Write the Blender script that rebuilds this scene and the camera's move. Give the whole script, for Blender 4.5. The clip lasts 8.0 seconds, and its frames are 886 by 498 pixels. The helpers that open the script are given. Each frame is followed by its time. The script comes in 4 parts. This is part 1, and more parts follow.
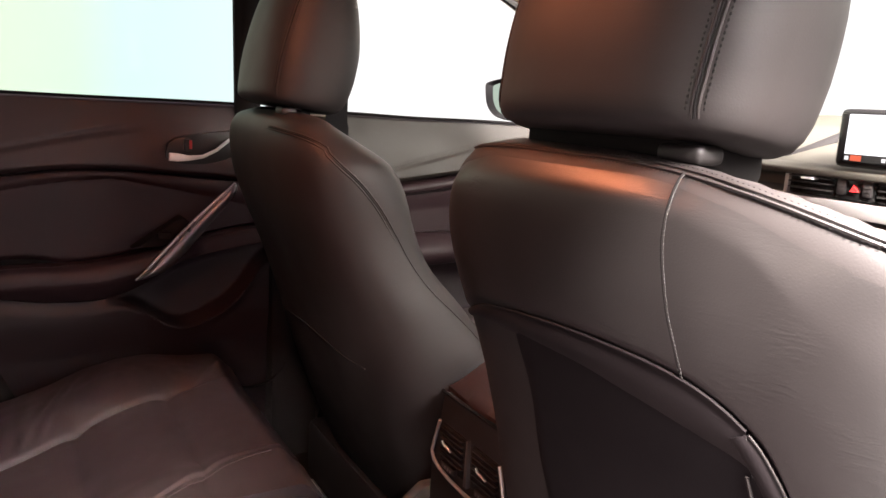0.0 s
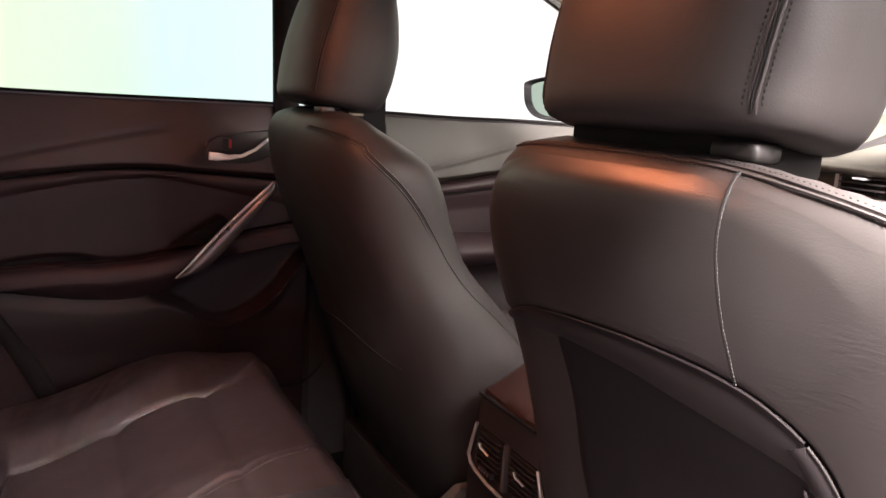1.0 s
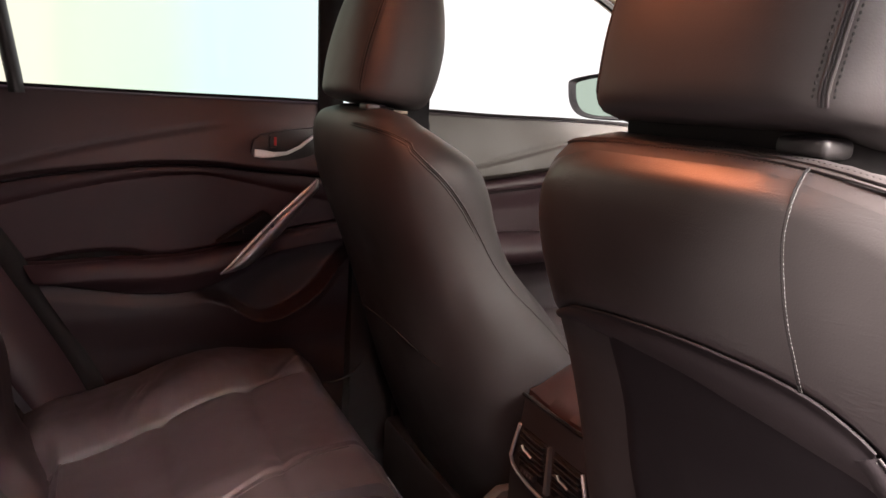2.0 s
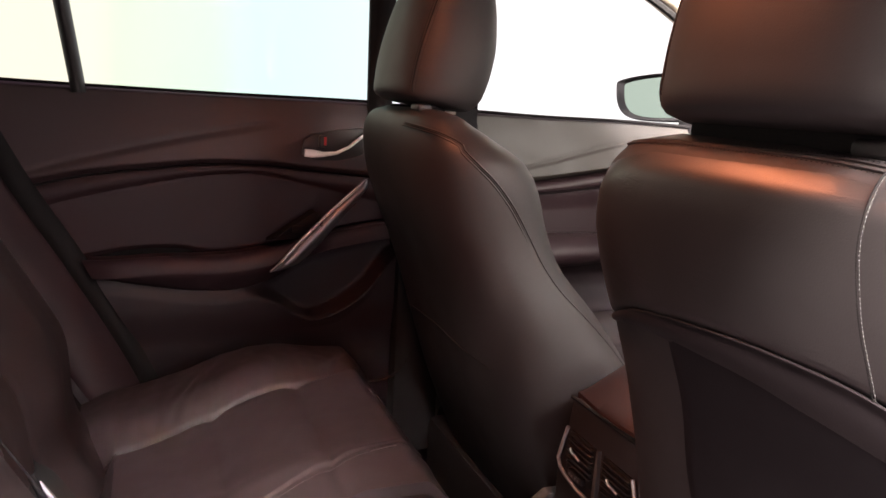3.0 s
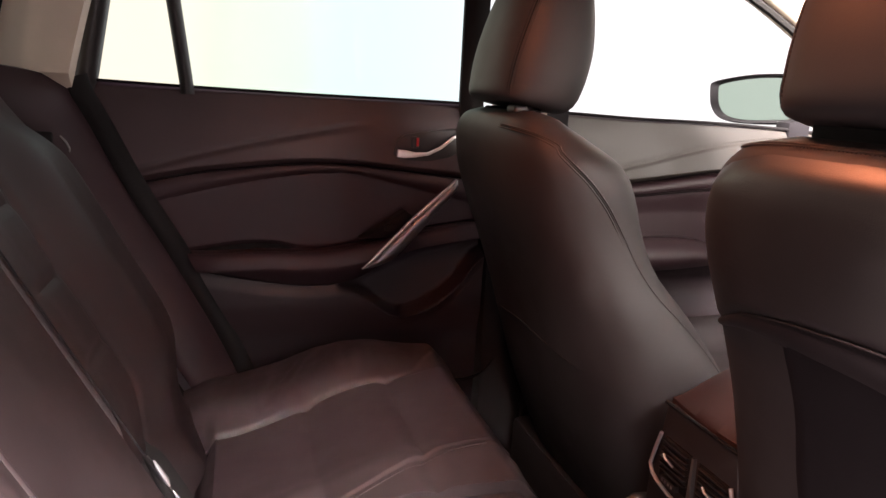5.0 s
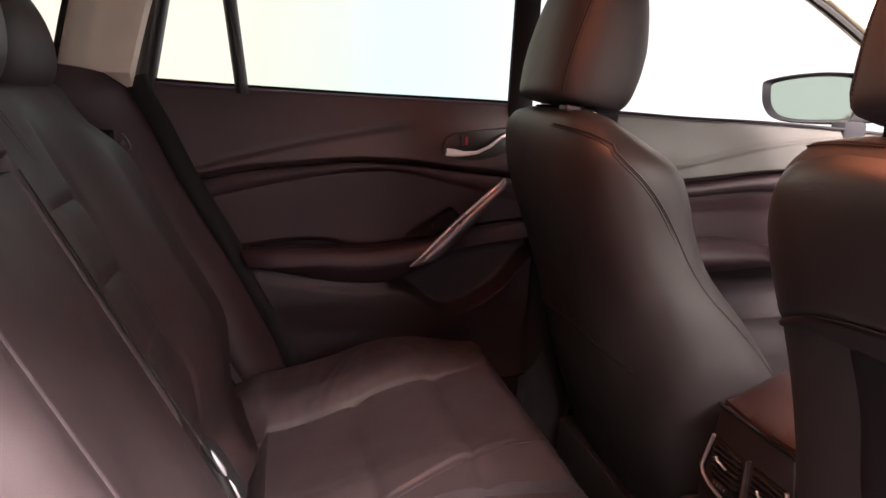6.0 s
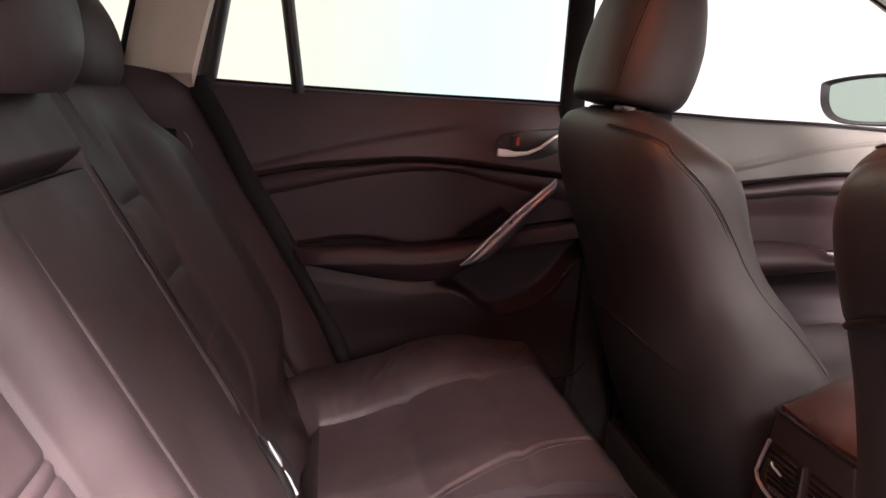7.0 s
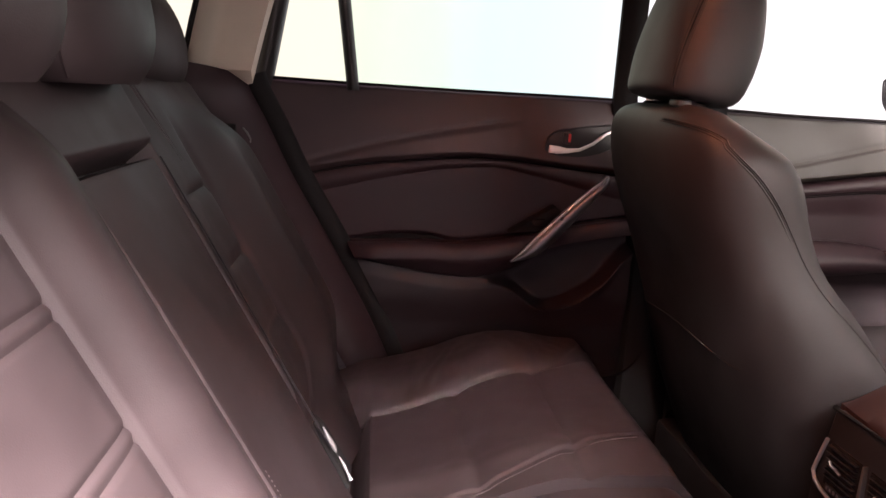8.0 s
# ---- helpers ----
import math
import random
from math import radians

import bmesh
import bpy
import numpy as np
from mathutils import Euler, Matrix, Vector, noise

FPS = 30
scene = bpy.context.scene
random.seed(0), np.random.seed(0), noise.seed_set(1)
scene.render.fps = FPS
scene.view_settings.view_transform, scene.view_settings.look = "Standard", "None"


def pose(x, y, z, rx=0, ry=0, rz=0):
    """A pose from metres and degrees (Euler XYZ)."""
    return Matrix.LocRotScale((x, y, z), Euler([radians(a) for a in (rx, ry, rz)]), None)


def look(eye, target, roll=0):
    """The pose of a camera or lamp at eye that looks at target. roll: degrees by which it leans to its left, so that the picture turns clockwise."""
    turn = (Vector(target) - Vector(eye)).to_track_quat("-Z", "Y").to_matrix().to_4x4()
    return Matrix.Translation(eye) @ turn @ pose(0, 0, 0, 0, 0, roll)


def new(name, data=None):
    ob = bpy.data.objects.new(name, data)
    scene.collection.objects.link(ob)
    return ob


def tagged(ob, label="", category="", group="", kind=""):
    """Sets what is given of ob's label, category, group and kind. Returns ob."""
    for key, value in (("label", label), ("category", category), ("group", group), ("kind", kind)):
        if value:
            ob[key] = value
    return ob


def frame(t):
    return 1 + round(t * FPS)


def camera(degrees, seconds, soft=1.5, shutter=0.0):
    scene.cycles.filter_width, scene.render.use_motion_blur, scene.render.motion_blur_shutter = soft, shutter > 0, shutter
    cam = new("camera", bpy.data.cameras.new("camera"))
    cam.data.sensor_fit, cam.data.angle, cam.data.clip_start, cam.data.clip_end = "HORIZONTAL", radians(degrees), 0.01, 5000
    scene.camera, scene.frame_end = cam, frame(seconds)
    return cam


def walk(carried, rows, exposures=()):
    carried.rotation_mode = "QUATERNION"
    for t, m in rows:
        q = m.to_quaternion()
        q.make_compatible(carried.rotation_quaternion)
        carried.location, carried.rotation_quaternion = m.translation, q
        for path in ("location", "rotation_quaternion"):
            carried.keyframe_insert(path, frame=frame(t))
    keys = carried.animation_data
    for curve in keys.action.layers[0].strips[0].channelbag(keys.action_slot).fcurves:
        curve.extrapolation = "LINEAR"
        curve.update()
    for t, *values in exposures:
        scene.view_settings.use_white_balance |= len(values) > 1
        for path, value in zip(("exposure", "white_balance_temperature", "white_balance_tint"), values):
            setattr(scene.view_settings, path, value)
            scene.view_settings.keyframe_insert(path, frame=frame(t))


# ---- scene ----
cam = camera(61.6, 8.0)
PATH = [
    (0, (0.75, -0.352, 1.11), (-0.944, 0.64, 0.726), 3.0),
    (0.5, (0.743, -0.35, 1.108), (-0.973, 0.603, 0.723), 2.9),
    (1, (0.738, -0.35, 1.107), (-1.001, 0.559, 0.72), 2.9),
    (1.5, (0.732, -0.35, 1.104), (-1.029, 0.512, 0.714), 2.9),
    (3, (0.724, -0.367, 1.103), (-1.1, 0.351, 0.706), 3.1),
    (3.5, (0.724, -0.373, 1.104), (-1.119, 0.295, 0.705), 3.1),
    (4, (0.723, -0.378, 1.105), (-1.135, 0.243, 0.702), 3.1),
    (4.5, (0.725, -0.386, 1.103), (-1.149, 0.188, 0.702), 3.1),
    (6, (0.73, -0.415, 1.101), (-1.181, 0.012, 0.689), 3.1),
    (6.5, (0.732, -0.421, 1.097), (-1.191, -0.052, 0.689), 3.1),
    (7, (0.737, -0.431, 1.099), (-1.194, -0.117, 0.684), 3.2),
    (7.5, (0.743, -0.438, 1.093), (-1.197, -0.185, 0.678), 3.2),
    (8, (0.75, -0.444, 1.087), (-1.196, -0.249, 0.673), 3.1),
]
walk(cam, [(t, look(eye, target, roll)) for t, eye, target, roll in PATH], [(0, 0.64, 6650, 18), (3, 0.72, 6650, 21), (6, 0.76, 6650, 24), (8, 0.75, 6650, 26)])


# ---------------------------------------------------------------- light
world = bpy.data.worlds.new("hall_light")
scene.world = world
world.use_nodes = True
wbg = world.node_tree.nodes["Background"]
wbg.inputs["Color"].default_value = (1.0, 0.59, 0.89, 1)
wbg.inputs["Strength"].default_value = 0.30


def area_lamp(name, m, sx, sy, power, colour):
    data = bpy.data.lights.new(name, "AREA")
    data.shape, data.size, data.size_y, data.energy, data.color = "RECTANGLE", sx, sy, power, colour
    ob = new(name, data)
    ob.matrix_world = m
    return ob


# warm courtesy lamp in the headliner
area_lamp("courtesy_light", look((0.02, -0.25, 1.425), (0.02, -0.06, 1.05)), 0.12, 0.06, 1.75, (1.0, 0.30, 0.13)).data.spread = 2.6
# unseen fill lamps added above the open side of the car and before the windscreen
area_lamp("fill_rear", look((2.12, -0.80, 3.42), (0.5, -0.05, 1.0)), 0.8, 0.8, 1950, (1.0, 0.97, 0.90))
# two narrow fills added to brighten the far seat flank and the rear cushion
area_lamp("fill_spot_seat", look((3.3, -0.95, 2.75), (-0.11, 0.14, 0.72)), 0.2, 0.2, 0.13, (1.0, 0.99, 0.92)).data.spread = 0.14
area_lamp("fill_spot_bench", look((3.4, -0.9, 3.0), (-0.38, -0.30, 0.62)), 0.3, 0.3, 1.15, (1.0, 0.96, 0.90)).data.spread = 0.22
area_lamp("fill_side", look((2.5, 0.5, 3.4), (0.4, -0.4, 0.9)), 1.2, 1.2, 1150, (1.0, 0.97, 0.92))
area_lamp("fill_front", look((0.6, 2.2, 2.3), (-0.3, 0.5, 0.8)), 1.4, 0.8, 34, (1.0, 0.95, 0.85))
area_lamp("fill_right", look((2.7, 1.7, 2.0), (-0.4, 0.35, 0.85)), 1.6, 1.0, 105, (1.0, 0.95, 0.86))


# ---------------------------------------------------------------- materials
def node_mat(name):
    m = bpy.data.materials.new(name)
    m.use_nodes = True
    nt = m.node_tree
    return m, nt, nt.nodes["Principled BSDF"]


def surface(name, colour, rough=0.5, metal=0.0, grain=900.0, bump=0.15, blotch=6.0, vary=0.25, spec=0.5, rough_vary=0.08, kind="noise", coat=0.0, depth=0.0006, crease=0.0):
    """A surface with large soft blotches, fine grain in the relief, and uneven gloss."""
    m, nt, p = node_mat(name)
    n, l = nt.nodes, nt.links
    tc = n.new("ShaderNodeTexCoord")
    big = n.new("ShaderNodeTexNoise")
    big.inputs["Scale"].default_value, big.inputs["Detail"].default_value = blotch, 4
    l.new(tc.outputs["Object"], big.inputs["Vector"])
    ramp = n.new("ShaderNodeMapRange")
    ramp.inputs["To Min"].default_value, ramp.inputs["To Max"].default_value = 1 - vary, 1 + vary
    ramp.inputs["From Min"].default_value, ramp.inputs["From Max"].default_value = 0.3, 0.7
    l.new(big.outputs["Fac"], ramp.inputs["Value"])
    mul = n.new("ShaderNodeVectorMath")
    mul.operation = "SCALE"
    mul.inputs[0].default_value = colour
    l.new(ramp.outputs["Result"], mul.inputs["Scale"])
    l.new(mul.outputs["Vector"], p.inputs["Base Color"])
    if kind == "voronoi":
        fine = n.new("ShaderNodeTexVoronoi")
        fine.feature = "DISTANCE_TO_EDGE"
        fine.inputs["Scale"].default_value = grain
        out = fine.outputs["Distance"]
    else:
        fine = n.new("ShaderNodeTexNoise")
        fine.inputs["Scale"].default_value, fine.inputs["Detail"].default_value = grain, 3
        out = fine.outputs["Fac"]
    l.new(tc.outputs["Object"], fine.inputs["Vector"])
    bp = n.new("ShaderNodeBump")
    bp.inputs["Strength"].default_value, bp.inputs["Distance"].default_value = bump, depth
    l.new(out, bp.inputs["Height"])
    l.new(bp.outputs["Normal"], p.inputs["Normal"])
    if crease:
        # fine creases that run across the hide, in uneven patches
        mp = n.new("ShaderNodeMapping")
        mp.inputs["Scale"].default_value = (62, 62, 360)
        cr = n.new("ShaderNodeTexNoise")
        cr.inputs["Scale"].default_value, cr.inputs["Detail"].default_value = 1.0, 2
        cr.inputs["Distortion"].default_value = 0.9
        l.new(tc.outputs["Object"], mp.inputs["Vector"])
        l.new(mp.outputs["Vector"], cr.inputs["Vector"])
        patch = n.new("ShaderNodeTexNoise")
        patch.inputs["Scale"].default_value, patch.inputs["Detail"].default_value = 22, 1
        l.new(tc.outputs["Object"], patch.inputs["Vector"])
        mask = n.new("ShaderNodeMapRange")
        mask.inputs["From Min"].default_value, mask.inputs["From Max"].default_value = 0.48, 0.68
        l.new(patch.outputs["Fac"], mask.inputs["Value"])
        pw = n.new("ShaderNodeMath")
        pw.operation = "MULTIPLY"
        l.new(cr.outputs["Fac"], pw.inputs[0])
        l.new(mask.outputs["Result"], pw.inputs[1])
        b2 = n.new("ShaderNodeBump")
        b2.inputs["Strength"].default_value, b2.inputs["Distance"].default_value = crease, 0.0012
        l.new(pw.outputs[0], b2.inputs["Height"])
        l.new(bp.outputs["Normal"], b2.inputs["Normal"])
        l.new(b2.outputs["Normal"], p.inputs["Normal"])
    rr = n.new("ShaderNodeMapRange")
    rr.inputs["To Min"].default_value, rr.inputs["To Max"].default_value = rough - rough_vary, rough + rough_vary
    rr.inputs["From Min"].default_value, rr.inputs["From Max"].default_value = 0.3, 0.7
    l.new(big.outputs["Fac"], rr.inputs["Value"])
    l.new(rr.outputs["Result"], p.inputs["Roughness"])
    p.inputs["Metallic"].default_value = metal
    p.inputs["Specular IOR Level"].default_value = spec
    p.inputs["Coat Weight"].default_value = coat
    return m


LEATHER = surface("black_leather", (0.0205, 0.0170, 0.0166), 0.56, spec=0.32, grain=520, bump=0.16, blotch=9, vary=0.12, kind="voronoi", depth=0.0004)
LEATHER_CREASED = surface("creased_leather", (0.0148, 0.0128, 0.0126), 0.38, grain=520, bump=0.16, blotch=9, vary=0.12, kind="voronoi", depth=0.0004, crease=0.22)
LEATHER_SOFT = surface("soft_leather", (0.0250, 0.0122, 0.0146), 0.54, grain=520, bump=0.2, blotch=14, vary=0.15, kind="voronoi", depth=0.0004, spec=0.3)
POCKET = surface("pocket_vinyl", (0.0065, 0.0048, 0.0058), 0.7, grain=700, bump=0.3, blotch=12, vary=0.2, spec=0.12)
HEM = surface("hem_leather", (0.0095, 0.0072, 0.0080), 0.52, grain=520, bump=0.2, blotch=12, vary=0.15, spec=0.25)
DOORSKIN = surface("door_vinyl", (0.0325, 0.0174, 0.0190), 0.5, grain=600, bump=0.4, blotch=10, vary=0.12)
DOORSKIN_FRONT = surface("greige_door_vinyl", (0.027, 0.0225, 0.0178), 0.55, grain=600, bump=0.4, blotch=10, vary=0.12)
LEATHER_REAR = surface("rear_leather", (0.0270, 0.0190, 0.0200), 0.55, grain=520, bump=0.2, blotch=12, vary=0.16, spec=0.28, kind="voronoi", depth=0.0004)
LEATHER_LID = surface("lid_leather", (0.032, 0.0175, 0.0165), 0.48, grain=520, bump=0.2, blotch=12, vary=0.15, kind="voronoi", depth=0.0004)
LOWER_DOOR = surface("lower_door_plastic", (0.0160, 0.0094, 0.0108), 0.55, grain=700, bump=0.4, blotch=10, vary=0.15, spec=0.3)
PLASTIC = surface("black_plastic", (0.014, 0.012, 0.012), 0.5, grain=1200, bump=0.25, blotch=10, vary=0.1)
GLOSS = surface("gloss_black", (0.012, 0.012, 0.012), 0.15, grain=300, bump=0.02, vary=0.05, rough_vary=0.03)
RUBBER = surface("rubber_seal", (0.008, 0.007, 0.007), 0.85, grain=800, bump=0.2, vary=0.1, spec=0.2)
CHROME = surface("satin_chrome", (0.85, 0.84, 0.83), 0.24, metal=0.6, grain=500, bump=0.03, vary=0.05, rough_vary=0.05)
BRIGHT = surface("bright_chrome_trim", (0.92, 0.90, 0.87), 0.26, metal=0.25, grain=500, bump=0.03, vary=0.05, rough_vary=0.04)
POLISHED = surface("polished_trim", (0.94, 0.92, 0.90), 0.30, metal=0.6, grain=500, bump=0.02, vary=0.04, rough_vary=0.04)
GUNMETAL = surface("gunmetal_trim", (0.24, 0.236, 0.245), 0.34, metal=0.7, grain=900, bump=0.05, vary=0.08)
SILVER = surface("silver_trim", (0.46, 0.44, 0.43), 0.34, metal=0.55, grain=900, bump=0.05, vary=0.06)
SILVER_DARK = surface("dark_silver_trim", (0.17, 0.168, 0.17), 0.40, metal=0.5, grain=900, bump=0.05, vary=0.06)
TRIM_LIGHT = surface("beige_trim", (0.62, 0.53, 0.43), 0.65, grain=900, bump=0.3, vary=0.06)
DASH = surface("greige_soft_trim", (0.036, 0.033, 0.0255), 0.7, grain=900, bump=0.3, vary=0.08)
TRIM_GREY = surface("grey_trim", (0.07, 0.068, 0.065), 0.5, grain=900, bump=0.2, vary=0.08)
CLOTH = surface("headliner_cloth", (0.52, 0.47, 0.40), 0.9, grain=1500, bump=0.4, vary=0.05)
CARPET = surface("carpet", (0.010, 0.009, 0.009), 0.95, grain=900, bump=0.8, vary=0.3, depth=0.002)
THREAD_DARK = surface("dark_thread", (0.006, 0.005, 0.005), 0.9, grain=2000, bump=0.4, vary=0.1, spec=0.15)
THREAD = surface("thread", (0.021, 0.019, 0.018), 0.7, grain=2000, bump=0.4, vary=0.1)
WEBBING = surface("belt_webbing", (0.008, 0.007, 0.008), 0.85, spec=0.2, grain=1500, bump=0.5, vary=0.1)
RED = surface("red_mark", (0.55, 0.03, 0.03), 0.4, vary=0.05)
PAINT = surface("car_paint", (0.45, 0.45, 0.46), 0.3, vary=0.03, coat=1.0)
CONCRETE = surface("hall_floor", (0.020, 0.019, 0.020), 0.6, grain=40, bump=0.1, blotch=0.6, vary=0.1)


def glass_mat(name, tint, gloss):
    m = bpy.data.materials.new(name)
    m.use_nodes = True
    n, l = m.node_tree.nodes, m.node_tree.links
    n.clear()
    out, mix, tr, gl = (n.new(k) for k in ("ShaderNodeOutputMaterial", "ShaderNodeMixShader", "ShaderNodeBsdfTransparent", "ShaderNodeBsdfGlossy"))
    tr.inputs["Color"].default_value = (*tint, 1)
    gl.inputs["Roughness"].default_value = gloss
    mix.inputs[0].default_value = 0.008
    l.new(tr.outputs[0], mix.inputs[1])
    l.new(gl.outputs[0], mix.inputs[2])
    l.new(mix.outputs[0], out.inputs[0])
    return m


GLASS = glass_mat("clear_glass", (0.95, 0.97, 0.95), 0.0)
GLASS_DARK = glass_mat("tinted_glass", (0.95, 0.98, 0.96), 0.0)

m, nt, p = node_mat("mirror_glass")
p.inputs["Metallic"].default_value, p.inputs["Roughness"].default_value = 1.0, 0.03
p.inputs["Base Color"].default_value = (0.66, 0.74, 0.70, 1)
MIRROR = m
MIRROR_CASE = surface("mirror_case", (0.012, 0.011, 0.012), 0.9, grain=900, bump=0.1, vary=0.1, spec=0.05)


def glow_mat(name, colour, strength):
    m = bpy.data.materials.new(name)
    m.use_nodes = True
    n, l = m.node_tree.nodes, m.node_tree.links
    n.clear()
    out, em = n.new("ShaderNodeOutputMaterial"), n.new("ShaderNodeEmission")
    em.inputs["Color"].default_value, em.inputs["Strength"].default_value = (*colour, 1), strength
    l.new(em.outputs[0], out.inputs[0])
    return m


# ---------------------------------------------------------------- mesh helpers
def part(name, bm, material, parent=None, label="", smooth=True, angle=40):
    me = bpy.data.meshes.new(name)
    bmesh.ops.recalc_face_normals(bm, faces=bm.faces)
    for f in bm.faces:
        f.smooth = smooth
    for e in bm.edges:
        e.smooth = len(e.link_faces) != 2 or e.calc_face_angle(0) < radians(angle)
    bm.to_mesh(me)
    bm.free()
    me.materials.append(material)
    ob = new(name, me)
    ob.parent = parent
    if label:
        tagged(ob, label)
    return ob


def pane(ob):
    """Glass that lets the daylight in."""
    ob.visible_shadow = False
    return ob


def thing(name, label, category, kind="", group="", at=(0, 0, 0)):
    ob = new(name)
    ob.location = at
    ob.empty_display_size = 0.05
    return tagged(ob, label, category, group, kind)


def curve(*pts):
    """A smooth function through points (a, b) in order of a."""
    a = np.array([q[0] for q in pts], float)
    b = np.array([q[1] for q in pts], float)
    d = np.diff(b) / np.diff(a)
    t = np.concatenate([[d[0]], (d[1:] + d[:-1]) / 2, [d[-1]]])

    def f(x):
        if x <= a[0]:
            return float(b[0] + t[0] * (x - a[0]) * 0.0)
        if x >= a[-1]:
            return float(b[-1])
        i = int(np.searchsorted(a, x) - 1)
        h = a[i + 1] - a[i]
        s = (x - a[i]) / h
        return float((2 * s**3 - 3 * s**2 + 1) * b[i] + (s**3 - 2 * s**2 + s) * h * t[i] + (3 * s**2 - 2 * s**3) * b[i + 1] + (s**3 - s**2) * h * t[i + 1])
    return f


def sstep(a, b, x):
    s = min(1.0, max(0.0, (x - a) / (b - a)))
    return s * s * (3 - 2 * s)


def bump1(x, c, w):
    return math.exp(-(((x - c) / w) ** 2))


def slab(f, nu, nv, back):
    """A closed sheet: f(u, v) for u, v in 0..1, thickened by the vector back."""
    bm = bmesh.new()
    back = Vector(back)
    g, h = [], []
    for i in range(nu + 1):
        pts = [Vector(f(i / nu, j / nv)) for j in range(nv + 1)]
        g.append([bm.verts.new(q) for q in pts])
        h.append([bm.verts.new(q + back) for q in pts])
    for i in range(nu):
        for j in range(nv):
            bm.faces.new((g[i][j], g[i + 1][j], g[i + 1][j + 1], g[i][j + 1]))
            bm.faces.new((h[i][j], h[i][j + 1], h[i + 1][j + 1], h[i + 1][j]))
    for i in range(nu):
        bm.faces.new((g[i][0], h[i][0], h[i + 1][0], g[i + 1][0]))
        bm.faces.new((g[i][nv], g[i + 1][nv], h[i + 1][nv], h[i][nv]))
    for j in range(nv):
        bm.faces.new((g[0][j], g[0][j + 1], h[0][j + 1], h[0][j]))
        bm.faces.new((g[nu][j], h[nu][j], h[nu][j + 1], g[nu][j + 1]))
    return bm


def loft(rings):
    """A closed body through rings of equal length, capped at both ends."""
    bm = bmesh.new()
    vs = [[bm.verts.new(q) for q in r] for r in rings]
    n = len(vs[0])
    for a, b in zip(vs, vs[1:]):
        for k in range(n):
            bm.faces.new((a[k], a[(k + 1) % n], b[(k + 1) % n], b[k]))
    bm.faces.new(vs[0])
    bm.faces.new(vs[-1])
    return bm


def tube(pts, r, n=8):
    pts = [Vector(q) for q in pts]
    rings = []
    for i, q in enumerate(pts):
        d = (pts[min(i + 1, len(pts) - 1)] - pts[max(i - 1, 0)]).normalized()
        a = d.orthogonal().normalized() if i == 0 else (prev - d * prev.dot(d)).normalized()
        prev = a
        b = d.cross(a)
        rr = r[i] if isinstance(r, (list, tuple)) else r
        rings.append([q + rr * (math.cos(2 * math.pi * k / n) * a + math.sin(2 * math.pi * k / n) * b) for k in range(n)])
    return loft(rings)


def block(x0, x1, y0, y1, z0, z1, bevel=0.004, seg=2):
    bm = bmesh.new()
    bmesh.ops.create_cube(bm, size=1)
    bmesh.ops.scale(bm, vec=(x1 - x0, y1 - y0, z1 - z0), verts=bm.verts)
    bmesh.ops.translate(bm, vec=((x0 + x1) / 2, (y0 + y1) / 2, (z0 + z1) / 2), verts=bm.verts)
    if bevel:
        bmesh.ops.bevel(bm, geom=bm.edges[:], offset=bevel, segments=seg, affect="EDGES", profile=0.5)
    return bm


def prism(outline, axis, a, b, bevel=0.0):
    """A flat shape (list of 2D points) pushed along an axis from a to b. Axis x: points are (y, z); y: (x, z); z: (x, y)."""
    def at(q, h):
        return {"x": (h, q[0], q[1]), "y": (q[0], h, q[1]), "z": (q[0], q[1], h)}[axis]
    bm = loft([[at(q, a) for q in outline], [at(q, b) for q in outline]])
    if bevel:
        bmesh.ops.bevel(bm, geom=bm.edges[:], offset=bevel, segments=2, affect="EDGES", profile=0.5)
    return bm


def superring(cx, cy, z, w, d, n=40, p=3.0):
    out = []
    for k in range(n):
        a = 2 * math.pi * k / n
        c, s = math.cos(a), math.sin(a)
        out.append((cx + w * math.copysign(abs(c) ** (2 / p), c), cy + d * math.copysign(abs(s) ** (2 / p), s), z))
    return out


def stitches(pts, step, size, normal=(0, -1, 0), wide=0.35):
    """Small raised threads along a line of points, joined."""
    bm = bmesh.new()
    pts = [Vector(q) for q in pts]
    length = [0.0]
    for a, b in zip(pts, pts[1:]):
        length.append(length[-1] + (b - a).length)
    at = step / 2
    nrm = Vector(normal)
    while at < length[-1]:
        i = max(0, int(np.searchsorted(length, at)) - 1)
        d = (pts[i + 1] - pts[i]).normalized()
        c = pts[i] + d * (at - length[i])
        side = d.cross(nrm).normalized() * size * wide
        up = nrm * size * 0.35
        h = d * size
        vs = [bm.verts.new(q) for q in (c - h, c - h * 0.4 + side, c + h * 0.4 + side, c + h, c + h * 0.4 - side, c - h * 0.4 - side, c + up - h * 0.5, c + up + h * 0.5)]
        for f in ((0, 1, 6), (1, 2, 7, 6), (2, 3, 7), (3, 4, 7), (4, 5, 6, 7), (5, 0, 6)):
            bm.faces.new([vs[q] for q in f])
        at += step
    return bm


# ---------------------------------------------------------------- setting: hall and car shell
bm = bmesh.new()
bmesh.ops.create_grid(bm, x_segments=8, y_segments=8, size=300)
tagged(part("ground", bm, CONCRETE), "dark grey floor of a showroom hall", "floor", kind="structure")

